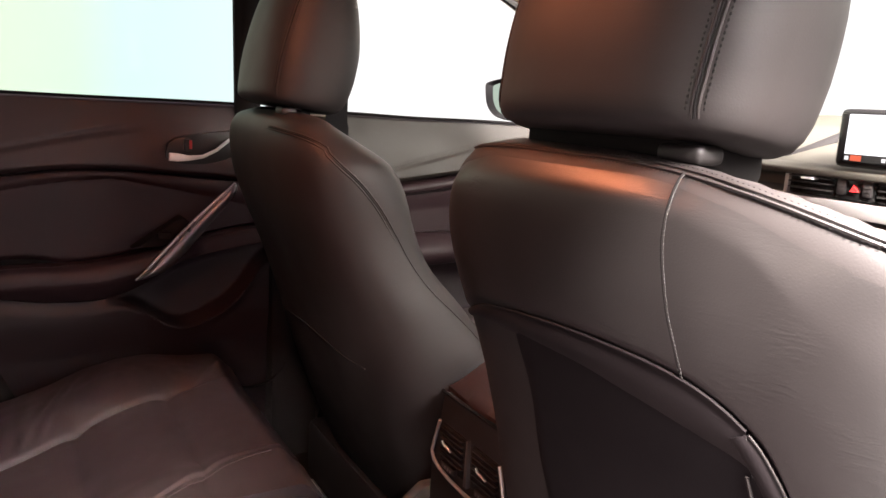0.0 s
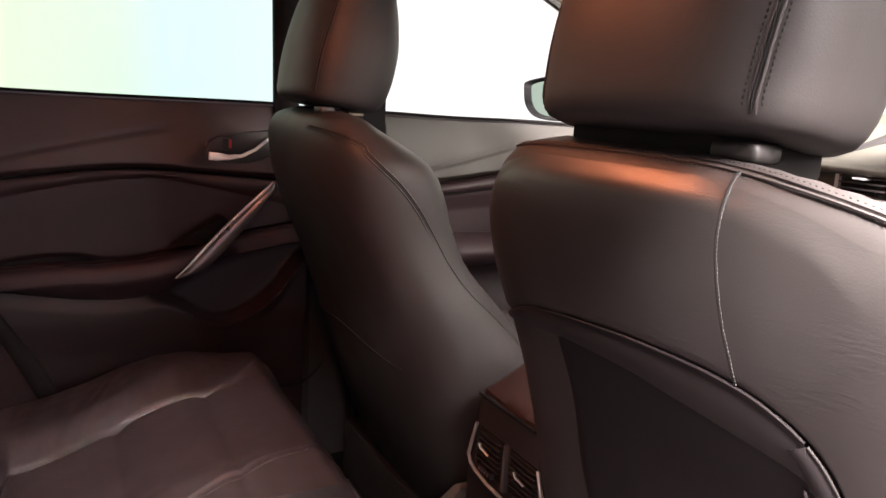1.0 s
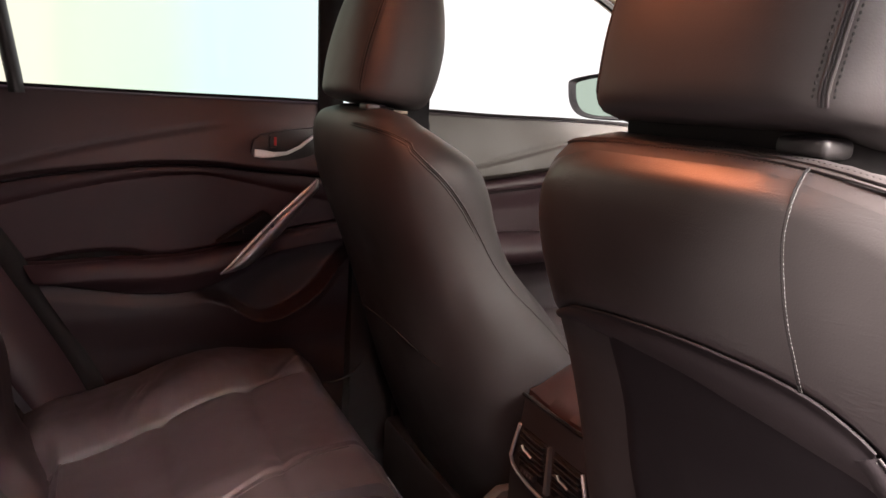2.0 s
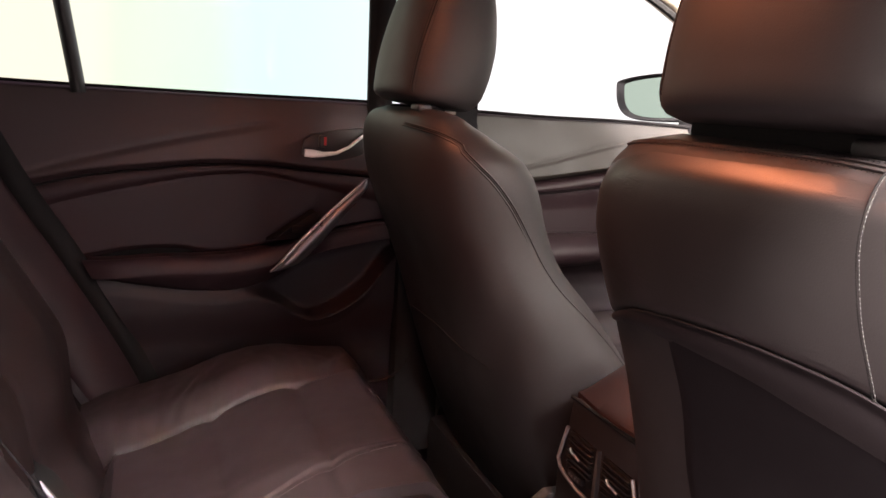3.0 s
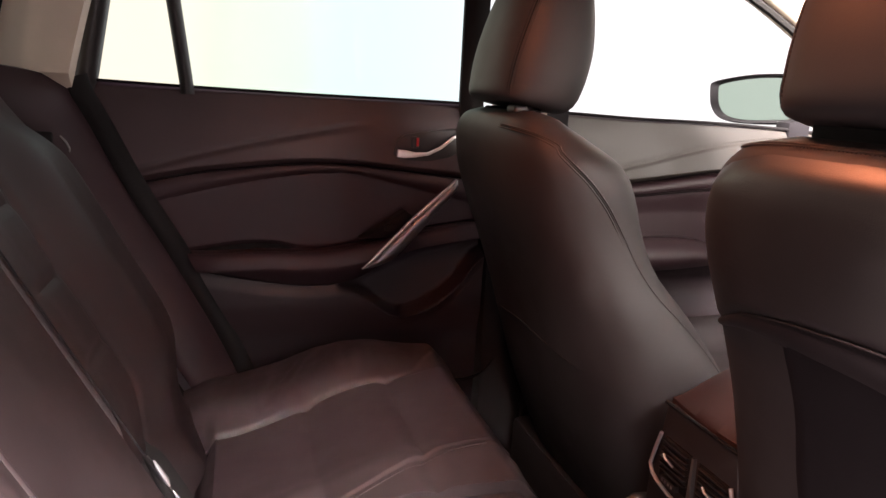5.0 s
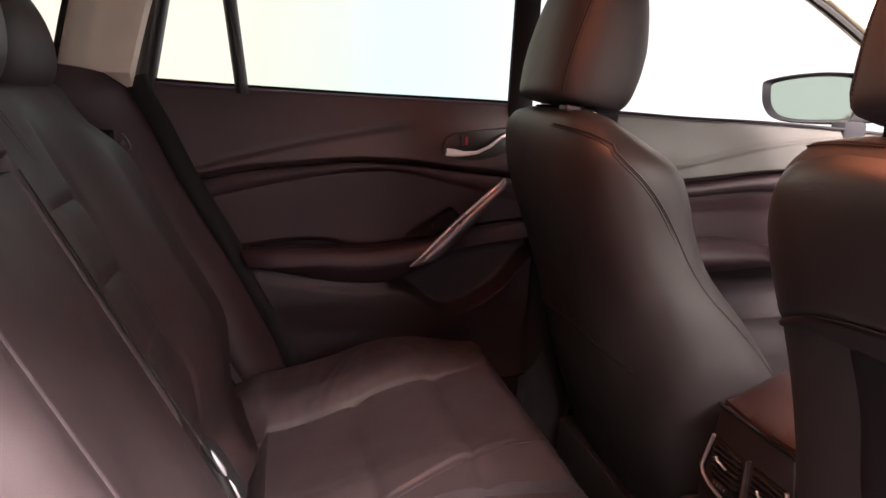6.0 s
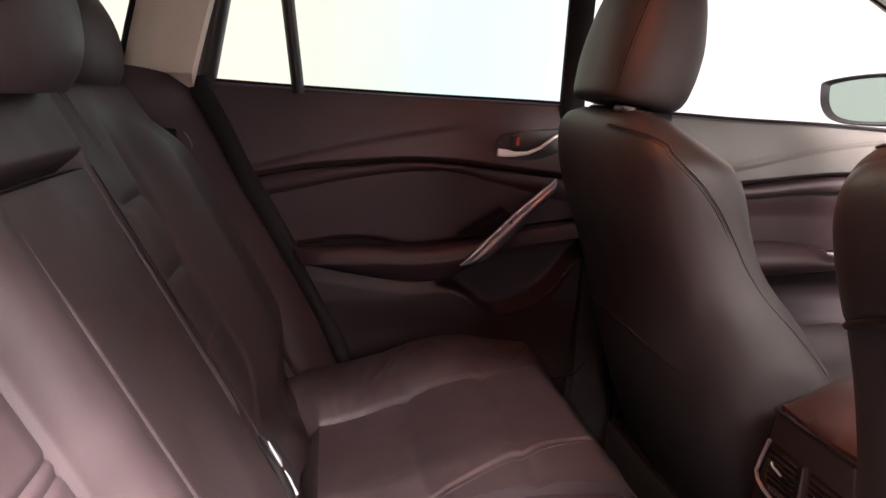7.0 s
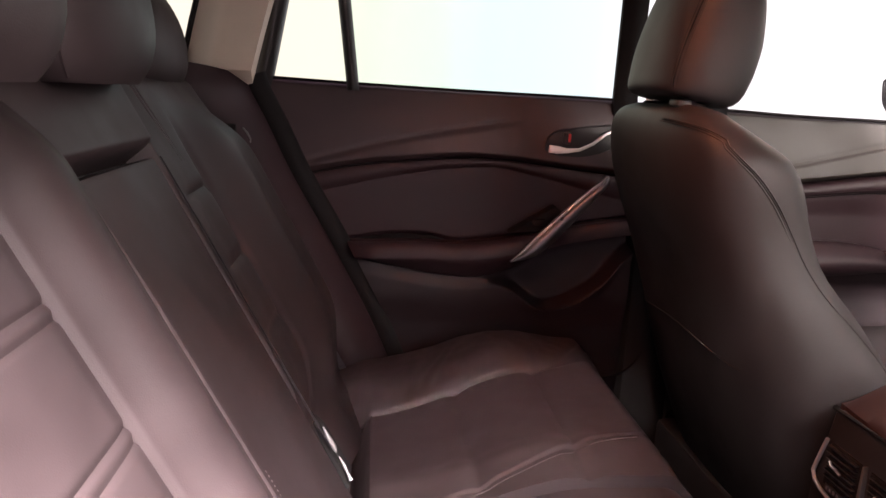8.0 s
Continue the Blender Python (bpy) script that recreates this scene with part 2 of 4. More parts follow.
# backdrop emits the hall's brightness and its tint along y; no lamp lights it
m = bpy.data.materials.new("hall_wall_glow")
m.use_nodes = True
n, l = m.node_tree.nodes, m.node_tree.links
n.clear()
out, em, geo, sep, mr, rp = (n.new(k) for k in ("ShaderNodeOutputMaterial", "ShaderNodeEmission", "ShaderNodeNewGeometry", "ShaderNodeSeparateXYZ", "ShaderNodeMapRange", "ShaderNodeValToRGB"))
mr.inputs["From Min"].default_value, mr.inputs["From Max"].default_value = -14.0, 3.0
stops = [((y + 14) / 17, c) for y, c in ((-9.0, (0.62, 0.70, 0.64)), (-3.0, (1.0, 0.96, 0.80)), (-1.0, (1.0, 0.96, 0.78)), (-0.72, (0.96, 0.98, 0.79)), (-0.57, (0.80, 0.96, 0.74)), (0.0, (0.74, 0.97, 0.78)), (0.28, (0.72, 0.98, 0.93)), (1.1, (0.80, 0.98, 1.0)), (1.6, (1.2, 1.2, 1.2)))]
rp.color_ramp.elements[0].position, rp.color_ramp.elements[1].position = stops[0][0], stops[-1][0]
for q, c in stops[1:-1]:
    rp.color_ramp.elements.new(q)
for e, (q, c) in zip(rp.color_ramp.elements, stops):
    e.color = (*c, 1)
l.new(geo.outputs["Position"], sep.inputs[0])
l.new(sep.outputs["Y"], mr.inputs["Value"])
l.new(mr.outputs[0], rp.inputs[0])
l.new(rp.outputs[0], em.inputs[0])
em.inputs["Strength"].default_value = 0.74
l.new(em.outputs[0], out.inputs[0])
tagged(part("backdrop", block(-4.6, -4.5, -90, 12, -0.1, 6.0, 0), m), "self-lit pale backdrop wall outside the windows, glowing in place of hall light", "wall", kind="structure")

# plain emitter standing in for the lit hall ahead
tagged(part("backdrop_front", block(-4.5, 9, 8.0, 8.1, -0.1, 4.5, 0), glow_mat("hall_front_glow", (1.0, 1.0, 0.98), 1.1)), "self-lit white backdrop wall before the windscreen, glowing in place of hall light", "wall", kind="structure")

# added emitter closing the rear, so the mirror reflects something pale
tagged(part("backdrop_rear", block(-4.5, 12, -14.1, -14.0, -0.1, 6.0, 0), glow_mat("hall_rear_glow", (0.80, 0.88, 0.80), 0.62)), "added self-lit pale backdrop wall behind the car", "wall", kind="structure")

shell = thing("car_body", "painted car body shell round the cabin with pillars and sill", "car body", kind="structure")
part("floor_pan", block(-0.74, 0.74, -0.95, 1.3, 0.26, 0.30, 0), CARPET, shell, "black carpeted cabin floor")
part("tunnel", prism([(-0.16, 0.30), (0.16, 0.30), (0.12, 0.42), (-0.12, 0.42)], "y", -0.5, 1.2), CARPET, shell)


def roof_pt(u, v):
    x = (u - 0.5) * 1.24
    y = -1.6 + v * (2.3 - 0.50 * abs(2 * u - 1) ** 3)
    z = 1.45 - 0.085 * (2 * u - 1) ** 4 - 0.14 * sstep(0.35, 0.75, y) - 0.05 * sstep(-0.6, -1.6, y)
    return (x, y, z)


tagged(part("ceiling", slab(roof_pt, 20, 30, (0, 0, 0.03)), CLOTH), "beige cloth headliner of the car roof", "headliner", kind="structure")


def xs(z):
    """The inner face of the left side: upright below the belt, leaning in above it."""
    return -0.705 + 0.30 * max(0.0, z - 1.09)


def strut(p0, p1, w0, w1, thick, n=10):
    """A flat bar on the left side from p0 to p1 (y, z), w wide along y, thick outwards."""
    def f(u, v):
        z = p0[1] + (p1[1] - p0[1]) * v
        y = p0[0] + (p1[0] - p0[0]) * v + (u - 0.5) * (w0 + (w1 - w0) * v)
        return (xs(z) + 0.012 * (1 - (2 * u - 1) ** 2), y, z)
    return slab(f, 6, n, (-thick, 0, 0))


pillar_b = thing("pillar_b", "beige trimmed door pillar with a black belt guide beside the front seat", "pillar", kind="structure")
part("lining", strut((0.178, 1.066), (0.14, 1.42), 0.142, 0.12, 0.05), TRIM_LIGHT, pillar_b, "beige moulded pillar lining")
part("lower_lining", block(-0.76, -0.672, 0.085, 0.252, 0.34, 1.072, 0.02), RUBBER, pillar_b)
part("gap_panel", block(-0.80, -0.728, 0.02, 0.26, 0.34, 1.03, 0.004), RUBBER, pillar_b)
part("belt_strap", slab(lambda u, v: (-0.660 + 0.02 * v, 0.185 + 0.045 * u, 0.55 + 0.80 * v), 3, 12, (-0.002, 0, 0)), WEBBING, pillar_b, "black seat belt webbing")

pillar_c = thing("pillar_c", "beige trimmed rear pillar between the side windows", "pillar", kind="structure")


def pillar_c_pt(u, v):
    z = 1.055 + 0.35 * v
    y0 = -0.790 + 0.24 * (z - 1.10) + 0.03 * v * v
    y1 = -0.664 + 0.26 * (z - 1.10) + 0.02 * v * v
    y = y0 + (y1 - y0) * u
    return (-0.672 + 0.034 * sstep(0.0, 0.45, u) + 0.018 * sstep(0.45, 1.0, u) * (1 - 0.4 * v) + 0.26 * (z - 1.09) - 0.06 * sstep(1.100, 1.074, z), y, z)


part("lining", slab(pillar_c_pt, 16, 14, (-0.05, 0, 0)), TRIM_LIGHT, pillar_c, "beige moulded pillar lining")
part("seal", tube([Vector(pillar_c_pt(0, k / 8)) + Vector((0.004, -0.004, 0)) for k in range(9)], 0.005), RUBBER, pillar_c, "black rubber seal")

pillar_a = thing("pillar_a", "beige trimmed windscreen pillar above the dashboard", "pillar", kind="structure")
A_LINE = [(0.30, 1.400), (0.40, 1.386), (0.52, 1.352), (0.64, 1.304), (0.76, 1.244), (0.90, 1.17), (1.10, 1.06)]
A_SEAL = curve(*A_LINE)


def pillar_a_pt(u, v):
    y = 0.10 + 1.0 * v
    z = A_SEAL(y) + 0.012 + 0.055 * u
    return (-0.655 + 0.20 * max(0, z - 1.15) + 0.02 * u + 0.015 * math.sin(math.pi * u), y + 0.03 * u, z)


part("lining", slab(pillar_a_pt, 8, 24, (-0.05, 0, 0.0)), TRIM_LIGHT, pillar_a, "beige moulded pillar lining")
part("seal", tube([(-0.665 + 0.20 * max(0, z - 1.15), y, z) for y, z in [(0.10 + k * 0.05, A_SEAL(0.10 + k * 0.05) + 0.006) for k in range(20)]], 0.009), RUBBER, pillar_a, "black rubber seal")

tagged(pane(part("windscreen", slab(lambda u, v: ((u - 0.5) * (1.30 - 0.2 * v), 1.20 - 0.66 * v - 0.12 * (2 * u - 1) ** 2, 1.03 + 0.345 * v), 12, 8, (0, 0.003, 0.004)), GLASS)), "clear curved windscreen glass", "windscreen", kind="structure")
for name, x in (("sill_left", -0.72), ("sill_right", 0.72)):
    tagged(part(name, block(x - 0.05, x + 0.05, -0.6, 1.2, 0.27, 0.36, 0.012), PLASTIC), "black plastic door sill along the cabin floor", "sill", kind="structure")
tagged(part("firewall", block(-0.78, 0.78, 1.12, 1.2, 0.27, 0.98, 0), PLASTIC), "black panel closing the footwell", "panel", kind="structure")
tagged(part("cargo_floor", block(-0.70, 0.70, -1.75, -0.86, 0.62, 0.66, 0), CARPET), "black carpet of the luggage space", "floor", kind="structure")
for name, x in (("cargo_wall_left", -0.72), ("cargo_wall_right", 0.72)):
    tagged(part(name, block(x - 0.03, x + 0.03, -1.75, -0.70, 0.30, 1.07, 0.01), PLASTIC), "black plastic side lining of the luggage space", "lining", kind="structure")
tagged(part("tailgate", block(-0.70, 0.70, -1.80, -1.74, 0.40, 1.06, 0.01), PLASTIC), "closed black lined tailgate below the rear window", "tailgate", kind="structure")
for name, x in (("rail_left", -0.64), ("rail_right", 0.64)):
    tagged(part(name, block(x - 0.05, x + 0.05, -1.75, 0.42, 1.345, 1.44, 0.02), CLOTH), "beige lined roof side rail", "roof rail", kind="structure")
tagged(part("pillar_d", block(-0.69, -0.60, -1.76, -1.52, 1.05, 1.40, 0.02), TRIM_LIGHT), "beige rear corner pillar", "pillar", kind="structure")
tagged(part("pillar_d_right", block(0.60, 0.69, -1.76, -1.52, 1.05, 1.40, 0.02), TRIM_LIGHT), "beige rear corner pillar", "pillar", kind="structure")
tagged(part("pillar_c_right", block(0.62, 0.70, -0.80, -0.66, 1.05, 1.40, 0.02), TRIM_LIGHT), "beige rear pillar", "pillar", kind="structure")
tagged(part("pillar_b_right", block(0.66, 0.72, 0.08, 0.18, 0.36, 1.40, 0.02), TRIM_LIGHT), "beige door pillar", "pillar", kind="structure")
tagged(pane(part("quarter_window", slab(lambda u, v: (-0.70 + 0.26 * 0.3 * v, -1.50 + 0.75 * u, 1.07 + 0.28 * v), 2, 2, (-0.004, 0, 0)), GLASS)), "clear rear side window glass", "window", kind="structure")

# ---------------------------------------------------------------- left rear door
BELT = curve((-0.70, 1.098), (-0.645, 1.096), (-0.30, 1.090), (0.03, 1.088), (0.10, 1.086))
GROOVE = curve((-0.60, 0.934), (-0.578, 0.942), (-0.413, 0.988), (-0.278, 1.018), (-0.169, 1.038), (0.05, 1.062))
SWOOSH = curve((-0.60, 0.913), (-0.569, 0.921), (-0.479, 0.941), (-0.379, 0.954), (-0.276, 0.964), (-0.18, 0.963), (-0.095, 0.955), (0.0, 0.946), (0.1, 0.936))
CREASE = curve((-0.60, 0.872), (-0.525, 0.892), (-0.42, 0.918), (-0.32, 0.937), (-0.25, 0.945), (-0.192, 0.946), (-0.103, 0.929), (0.0, 0.905), (0.1, 0.88))
INSBOT = curve((-0.55, 0.784), (-0.491, 0.790), (-0.401, 0.804), (-0.34, 0.805), (-0.316, 0.802), (-0.285, 0.794), (-0.213, 0.798), (-0.117, 0.820), (0.0, 0.845), (0.1, 0.86))
LEDGE = curve((-0.55, 0.790), (-0.476, 0.794), (-0.332, 0.800), (-0.289, 0.798), (-0.218, 0.802), (-0.125, 0.821), (0.0, 0.845), (0.1, 0.86))
ARMLOW = curve((-0.52, 0.770), (-0.463, 0.760), (-0.384, 0.745), (-0.301, 0.733), (-0.214, 0.734), (-0.16, 0.752), (-0.10, 0.790), (0.1, 0.850))
REAR_EDGE = curve((0.40, -0.31), (0.598, -0.387), (0.78, -0.482), (0.925, -0.566), (1.022, -0.614), (1.082, -0.645), (1.2, -0.66))


def door_band(lo, hi, face, nu, nv, y1, edge=REAR_EDGE, back=-0.03):
    """A strip of door lining between two curves; face(y, z, v) gives its x."""
    def f(u, v):
        y = -0.5 + (y1 + 0.5) * u
        for _ in range(4):
            z = lo(y) + (hi(y) - lo(y)) * v
            e = edge(z)
            y = e + (y1 - e) * u
        z = lo(y) + (hi(y) - lo(y)) * v
        return (face(y, z, v), y, z)
    return slab(f, nu, nv, (back, 0, 0))


door = thing("rear_door", "dark brown leather-trimmed rear door, closed, with chrome pull handle", "car door", group="doors of the car")


def upper_face(y, z, v):
    g = GROOVE(y)
    fade = 1 - sstep(-0.20, -0.13, y)
    x = -0.708 + 0.020 * (1 - v) - 0.010 * v * v
    x += fade * (0.0015 * sstep(g + 0.016, g - 0.004, z) - 0.0042 * bump1(z, g, 0.0060))
    x -= 0.018 * sstep(0.10, 0.0, v) ** 2
    x -= 0.008 * sstep(0.955, 1.0, v)
    return x


part("upper_panel", door_band(SWOOSH, BELT, upper_face, 70, 64, 0.07), DOORSKIN, door, "dark soft upper door panel with a curved crease")


def insert_face(y, z, v):
    # a padded roll under the curved seam, then a hollow panel
    c, top = CREASE(y), SWOOSH(y)
    roll = max(0.0, min(1.0, (z - c) / (top - c)))
    x = -0.700 + 0.0085 * math.sin(math.pi * roll) ** 0.8 - 0.008 * sstep(0.90, 1.0, roll)
    x -= 0.0008 * bump1(z, c, 0.0035) + 0.004 * sstep(c + 0.004, c - 0.10, z)
    return x - 0.010 * sstep(0.06, 0.0, v)


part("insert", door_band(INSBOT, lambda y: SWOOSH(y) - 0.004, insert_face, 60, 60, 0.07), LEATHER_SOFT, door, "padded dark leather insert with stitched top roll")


ARM_X = curve((0.0, -0.674), (0.25, -0.654), (0.45, -0.642), (0.62, -0.643), (0.76, -0.652), (0.86, -0.668), (0.93, -0.690), (1.0, -0.714))


def arm_pt(u, v):
    """A ledge with a rounded nose; a shallow hollow behind it runs out towards the handle."""
    y = -0.535 + 0.615 * u
    for _ in range(3):
        top, lo = LEDGE(y), min(ARMLOW(y), LEDGE(y) - 0.012)
        z = lo + (top - 0.030 - lo) * v / 0.45 if v < 0.45 else top - 0.030 * (1 - sstep(0.45, 0.84, v) ** 0.8)
        e = REAR_EDGE(z)
        y = e + (0.08 - e) * u
    hollow = sstep(-0.275, -0.33, y) * sstep(-0.53, -0.47, y)
    z -= sstep(0.84, 0.95, v) * (0.006 * hollow + 0.002)
    reach = 0.25 + 0.75 * sstep(-0.55, -0.43, y) * (1 - 0.55 * sstep(-0.12, -0.05, y))
    return (-0.700 + (ARM_X(v) + 0.700) * reach, y, z)


part("door_core", door_band(lambda y: 0.37, lambda y: BELT(y) - 0.02, lambda y, z, v: -0.718, 30, 12, 0.07), RUBBER, door, "black inner core of the door")
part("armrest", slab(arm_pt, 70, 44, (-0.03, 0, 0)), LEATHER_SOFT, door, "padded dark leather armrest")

LIP = curve((-0.50, 0.690), (-0.30, 0.715), (-0.20, 0.718), (-0.154, 0.704), (-0.115, 0.676), (-0.085, 0.666), (-0.045, 0.676), (0.021, 0.722), (0.07, 0.784), (0.10, 0.80))


def lower_face(y, z, v):
    lip = LIP(y)
    inside = sstep(-0.225, -0.165, y) * sstep(lip - 0.003, lip + 0.014, z)
    x = -0.682 + 0.014 * sstep(0.62, 0.70, z) - 0.012 * sstep(0.58, 0.40, z)
    x += 0.005 * bump1(z, lip, 0.016) * sstep(-0.30, -0.15, y)
    x -= 0.008 * sstep(0.93, 1.0, v)
    return x - 0.045 * inside


part("lower_panel", door_band(lambda y: 0.36, lambda y: ARMLOW(y) - 0.002, lower_face, 110, 130, 0.08), LOWER_DOOR, door, "dark moulded lower door panel with hollow pull pocket")


def ribbon(pts, widths, thick, mat, name, parent, label=""):
    """A rounded bar along pts (y, z, x) with a width at each, for pulls and levers."""
    rings = []
    for i, q in enumerate(pts):
        a, b = pts[max(i - 1, 0)], pts[min(i + 1, len(pts) - 1)]
        d = Vector((0, b[0] - a[0], b[1] - a[1])).normalized()
        s = Vector((0, -d.z, d.y))
        c = Vector((q[2], q[0], q[1]))
        w = widths[i]
        ring = []
        for k in range(12):
            t = 2 * math.pi * k / 12
            cs, sn = math.cos(t), math.sin(t)
            ring.append(c + s * w * math.copysign(abs(cs) ** 0.7, cs) + Vector((1, 0, 0)) * thick * math.copysign(abs(sn) ** 0.7, sn))
        rings.append(ring)
    return part(name, loft(rings), mat, parent, label)


PULL_W = curve((0.0, 0.0), (0.02, 0.014), (0.045, 0.027), (0.07, 0.031), (0.125, 0.030), (0.17, 0.025), (0.22, 0.018), (0.242, 0.012), (0.25, 0.002))


def pull_pt(u, v, lift=0.0):
    """A blade with a straight upper edge and a bellied lower one."""
    a = 0.25 * v
    p = u * PULL_W(a) - 0.005 * math.sin(math.pi * v)
    return (-0.637 + 0.015 * math.sin(math.pi * min(1.0, 0.14 + u * 0.86)) ** 0.8 * min(1, 8 * v, 12 * (1 - v)) + lift, -0.172 + 0.711 * a + 0.703 * p, 0.770 + 0.703 * a - 0.711 * p)


pull = part("pull_handle", slab(pull_pt, 24, 60, (-0.014, 0, 0)), GUNMETAL, door, "satin dark silver angled pull handle")
part("pull_trim", tube([Vector(pull_pt(0.03, 0.01 + 0.98 * k / 30)) + Vector((0.006, -0.002, 0.002)) for k in range(31)], [0.0008 + 0.0018 * min(1, k / 5, (30 - k) / 4) for k in range(31)], 10), POLISHED, pull, "bright chrome edge of the pull handle")
part("switch_pod", prism([(-0.175, 0.822), (-0.115, 0.826), (-0.07, 0.868), (-0.085, 0.880), (-0.13, 0.85)], "x", -0.70, -0.667, 0.004), RUBBER, door, "gloss black window switch pod")
part("window_switch", block(-0.668, -0.659, -0.128, -0.104, 0.840, 0.853, 0.003), RUBBER, door)

bezel_line = [(-0.110, 0.985), (-0.104, 1.012), (-0.088, 1.024), (-0.04, 1.032), (0.02, 1.040), (0.05, 1.03), (0.04, 1.0), (0.0, 0.982), (-0.04, 0.972), (-0.085, 0.972)]
part("handle_bezel", prism(bezel_line, "x", -0.715, -0.6915, 0.003), PLASTIC, door, "dark recessed bowl round the door lever")
ribbon([(-0.104, 0.989, -0.680), (-0.09, 0.988, -0.677), (-0.07, 0.987, -0.675), (-0.045, 0.990, -0.675), (-0.02, 1.002, -0.676), (0.005, 1.022, -0.678), (0.025, 1.032, -0.680)],
               [0.0075, 0.0078, 0.0050, 0.0034, 0.0030, 0.0030, 0.0030], 0.005, BRIGHT, "door_lever", door, "bright chrome inside door lever")
part("lock_knob", block(-0.684, -0.672, -0.078, -0.064, 1.000, 1.022, 0.003), PLASTIC, door, "small lock knob")
part("lock_mark", block(-0.673, -0.6705, -0.0695, -0.0645, 1.004, 1.020, 0.001), RED, door, "red lock mark")

part("belt_seal", tube([(-0.716, -0.66 + 0.70 * k / 20, BELT(-0.66 + 0.70 * k / 20) + 0.001) for k in range(21)], 0.0026), RUBBER, door, "black window seal")
part("rear_seal", tube([(-0.690, REAR_EDGE(z) - 0.018, z) for z in [0.50 + 0.03 * k for k in range(21)]], 0.022, 10), RUBBER, door, "thick black rubber door seal")
part("frame_rear", strut((-0.658, 1.08), (-0.585, 1.40), 0.034, 0.034, 0.03), PLASTIC, door, "black window frame")
part("frame_front", strut((0.050, 1.06), (0.020, 1.40), 0.048, 0.048, 0.012), RUBBER, door, "black window frame")
part("frame_top", slab(lambda u, v: (xs(1.37), -0.62 + 0.70 * u, 1.365 + 0.05 * v), 4, 2, (-0.05, 0, 0)), PLASTIC, door, "black window frame")
part("divider", strut((-0.486, 1.08), (-0.524, 1.40), 0.023, 0.023, 0.02), PLASTIC, door, "black window divider bar")
pane(part("window_glass", slab(lambda u, v: (xs(1.08 + 0.31 * v) - 0.014, -0.485 + 0.53 * u - 0.04 * v, 1.08 + 0.31 * v), 4, 6, (-0.004, 0, 0)), GLASS_DARK, door, "lightly tinted side window glass"))
pane(part("quarter_glass", slab(lambda u, v: (xs(1.08 + 0.31 * v) - 0.026, -0.645 + 0.16 * u + (0.07 - 0.11 * u) * v, 1.08 + 0.31 * v), 4, 6, (-0.004, 0, 0)), GLASS, door, "small fixed quarter glass"))
part("outer_skin", block(-0.84, -0.79, -0.60, 0.10, 0.36, 1.06, 0.02), PAINT, door, "grey painted outer skin")
part("rear_quarter", block(-0.84, -0.78, -1.95, -0.61, 0.36, 1.06, 0.03), PAINT, shell, "grey painted rear quarter panel")
part("waist_trim", block(-0.845, -0.735, -0.66, 0.10, 1.06, 1.078, 0.004), CHROME, door, "bright trim along the window")
part("speaker_grille", tube([(-0.668, 0.045 + 0.080 * math.cos(a), 0.605 + 0.080 * math.sin(a)) for a in [-2.5 + 2.2 * k / 24 for k in range(25)]], [0.001 + 0.002 * math.sin(math.pi * k / 24) for k in range(25)]), RUBBER, door, "round speaker surround")

# ---------------------------------------------------------------- left front door
fdoor = thing("front_door", "greige and black front door, closed, seen past the front seat", "car door", group="doors of the car")
F_BELT = curve((0.20, 1.080), (0.27, 1.079), (0.40, 1.075), (0.62, 1.073), (0.82, 1.066), (1.10, 1.05))
F_GROOVE = curve((0.20, 0.935), (0.30, 0.952), (0.404, 0.974), (0.647, 1.029), (0.85, 1.05), (1.1, 1.05))
F_SWOOSH = curve((0.20, 0.915), (0.30, 0.927), (0.441, 0.943), (0.63, 0.968), (0.9, 0.975), (1.1, 0.97))
F_INS = curve((0.20, 0.818), (0.47, 0.822), (0.58, 0.818), (0.64, 0.806), (0.8, 0.83), (1.1, 0.85))
F_ARM = curve((0.20, 0.755), (0.49, 0.754), (0.65, 0.768), (1.1, 0.80))
F_EDGE = curve((0.3, 0.262), (1.2, 0.258))


def f_upper(y, z, v):
    g = F_GROOVE(y)
    x = -0.712 + 0.020 * (1 - v) - 0.010 * v * v
    x += 0.004 * sstep(g + 0.012, g - 0.003, z) - 0.0040 * bump1(z, g, 0.0036) - 0.018 * sstep(0.10, 0.0, v) ** 2
    return x - 0.008 * sstep(0.955, 1.0, v)


def f_insert(_y, _z, v):
    roll = max(0.0, min(1.0, (v - 0.76) / 0.24))
    return -0.700 + 0.012 * math.sin(math.pi * roll) ** 0.7 - 0.010 * sstep(0.90, 1.0, roll) - 0.010 * sstep(0.76, 0.40, v)


part("upper_panel", door_band(F_SWOOSH, F_BELT, f_upper, 60, 70, 1.08, F_EDGE), DOORSKIN_FRONT, fdoor, "soft upper door panel with a curved crease")
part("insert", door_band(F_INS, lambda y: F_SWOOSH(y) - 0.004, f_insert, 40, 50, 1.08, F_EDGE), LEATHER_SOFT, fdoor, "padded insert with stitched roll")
for q in (0.775, 0.81):
    part("roll_seam", tube([(f_insert(y, 0, q) + 0.0004, y, F_INS(y) + (F_SWOOSH(y) - 0.004 - F_INS(y)) * q) for y in [0.27 + 0.028 * k for k in range(29)]], 0.0011, 6), THREAD_DARK, fdoor)
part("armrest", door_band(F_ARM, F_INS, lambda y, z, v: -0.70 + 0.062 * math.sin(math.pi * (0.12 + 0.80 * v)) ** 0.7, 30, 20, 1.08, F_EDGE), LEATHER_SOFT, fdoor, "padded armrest")
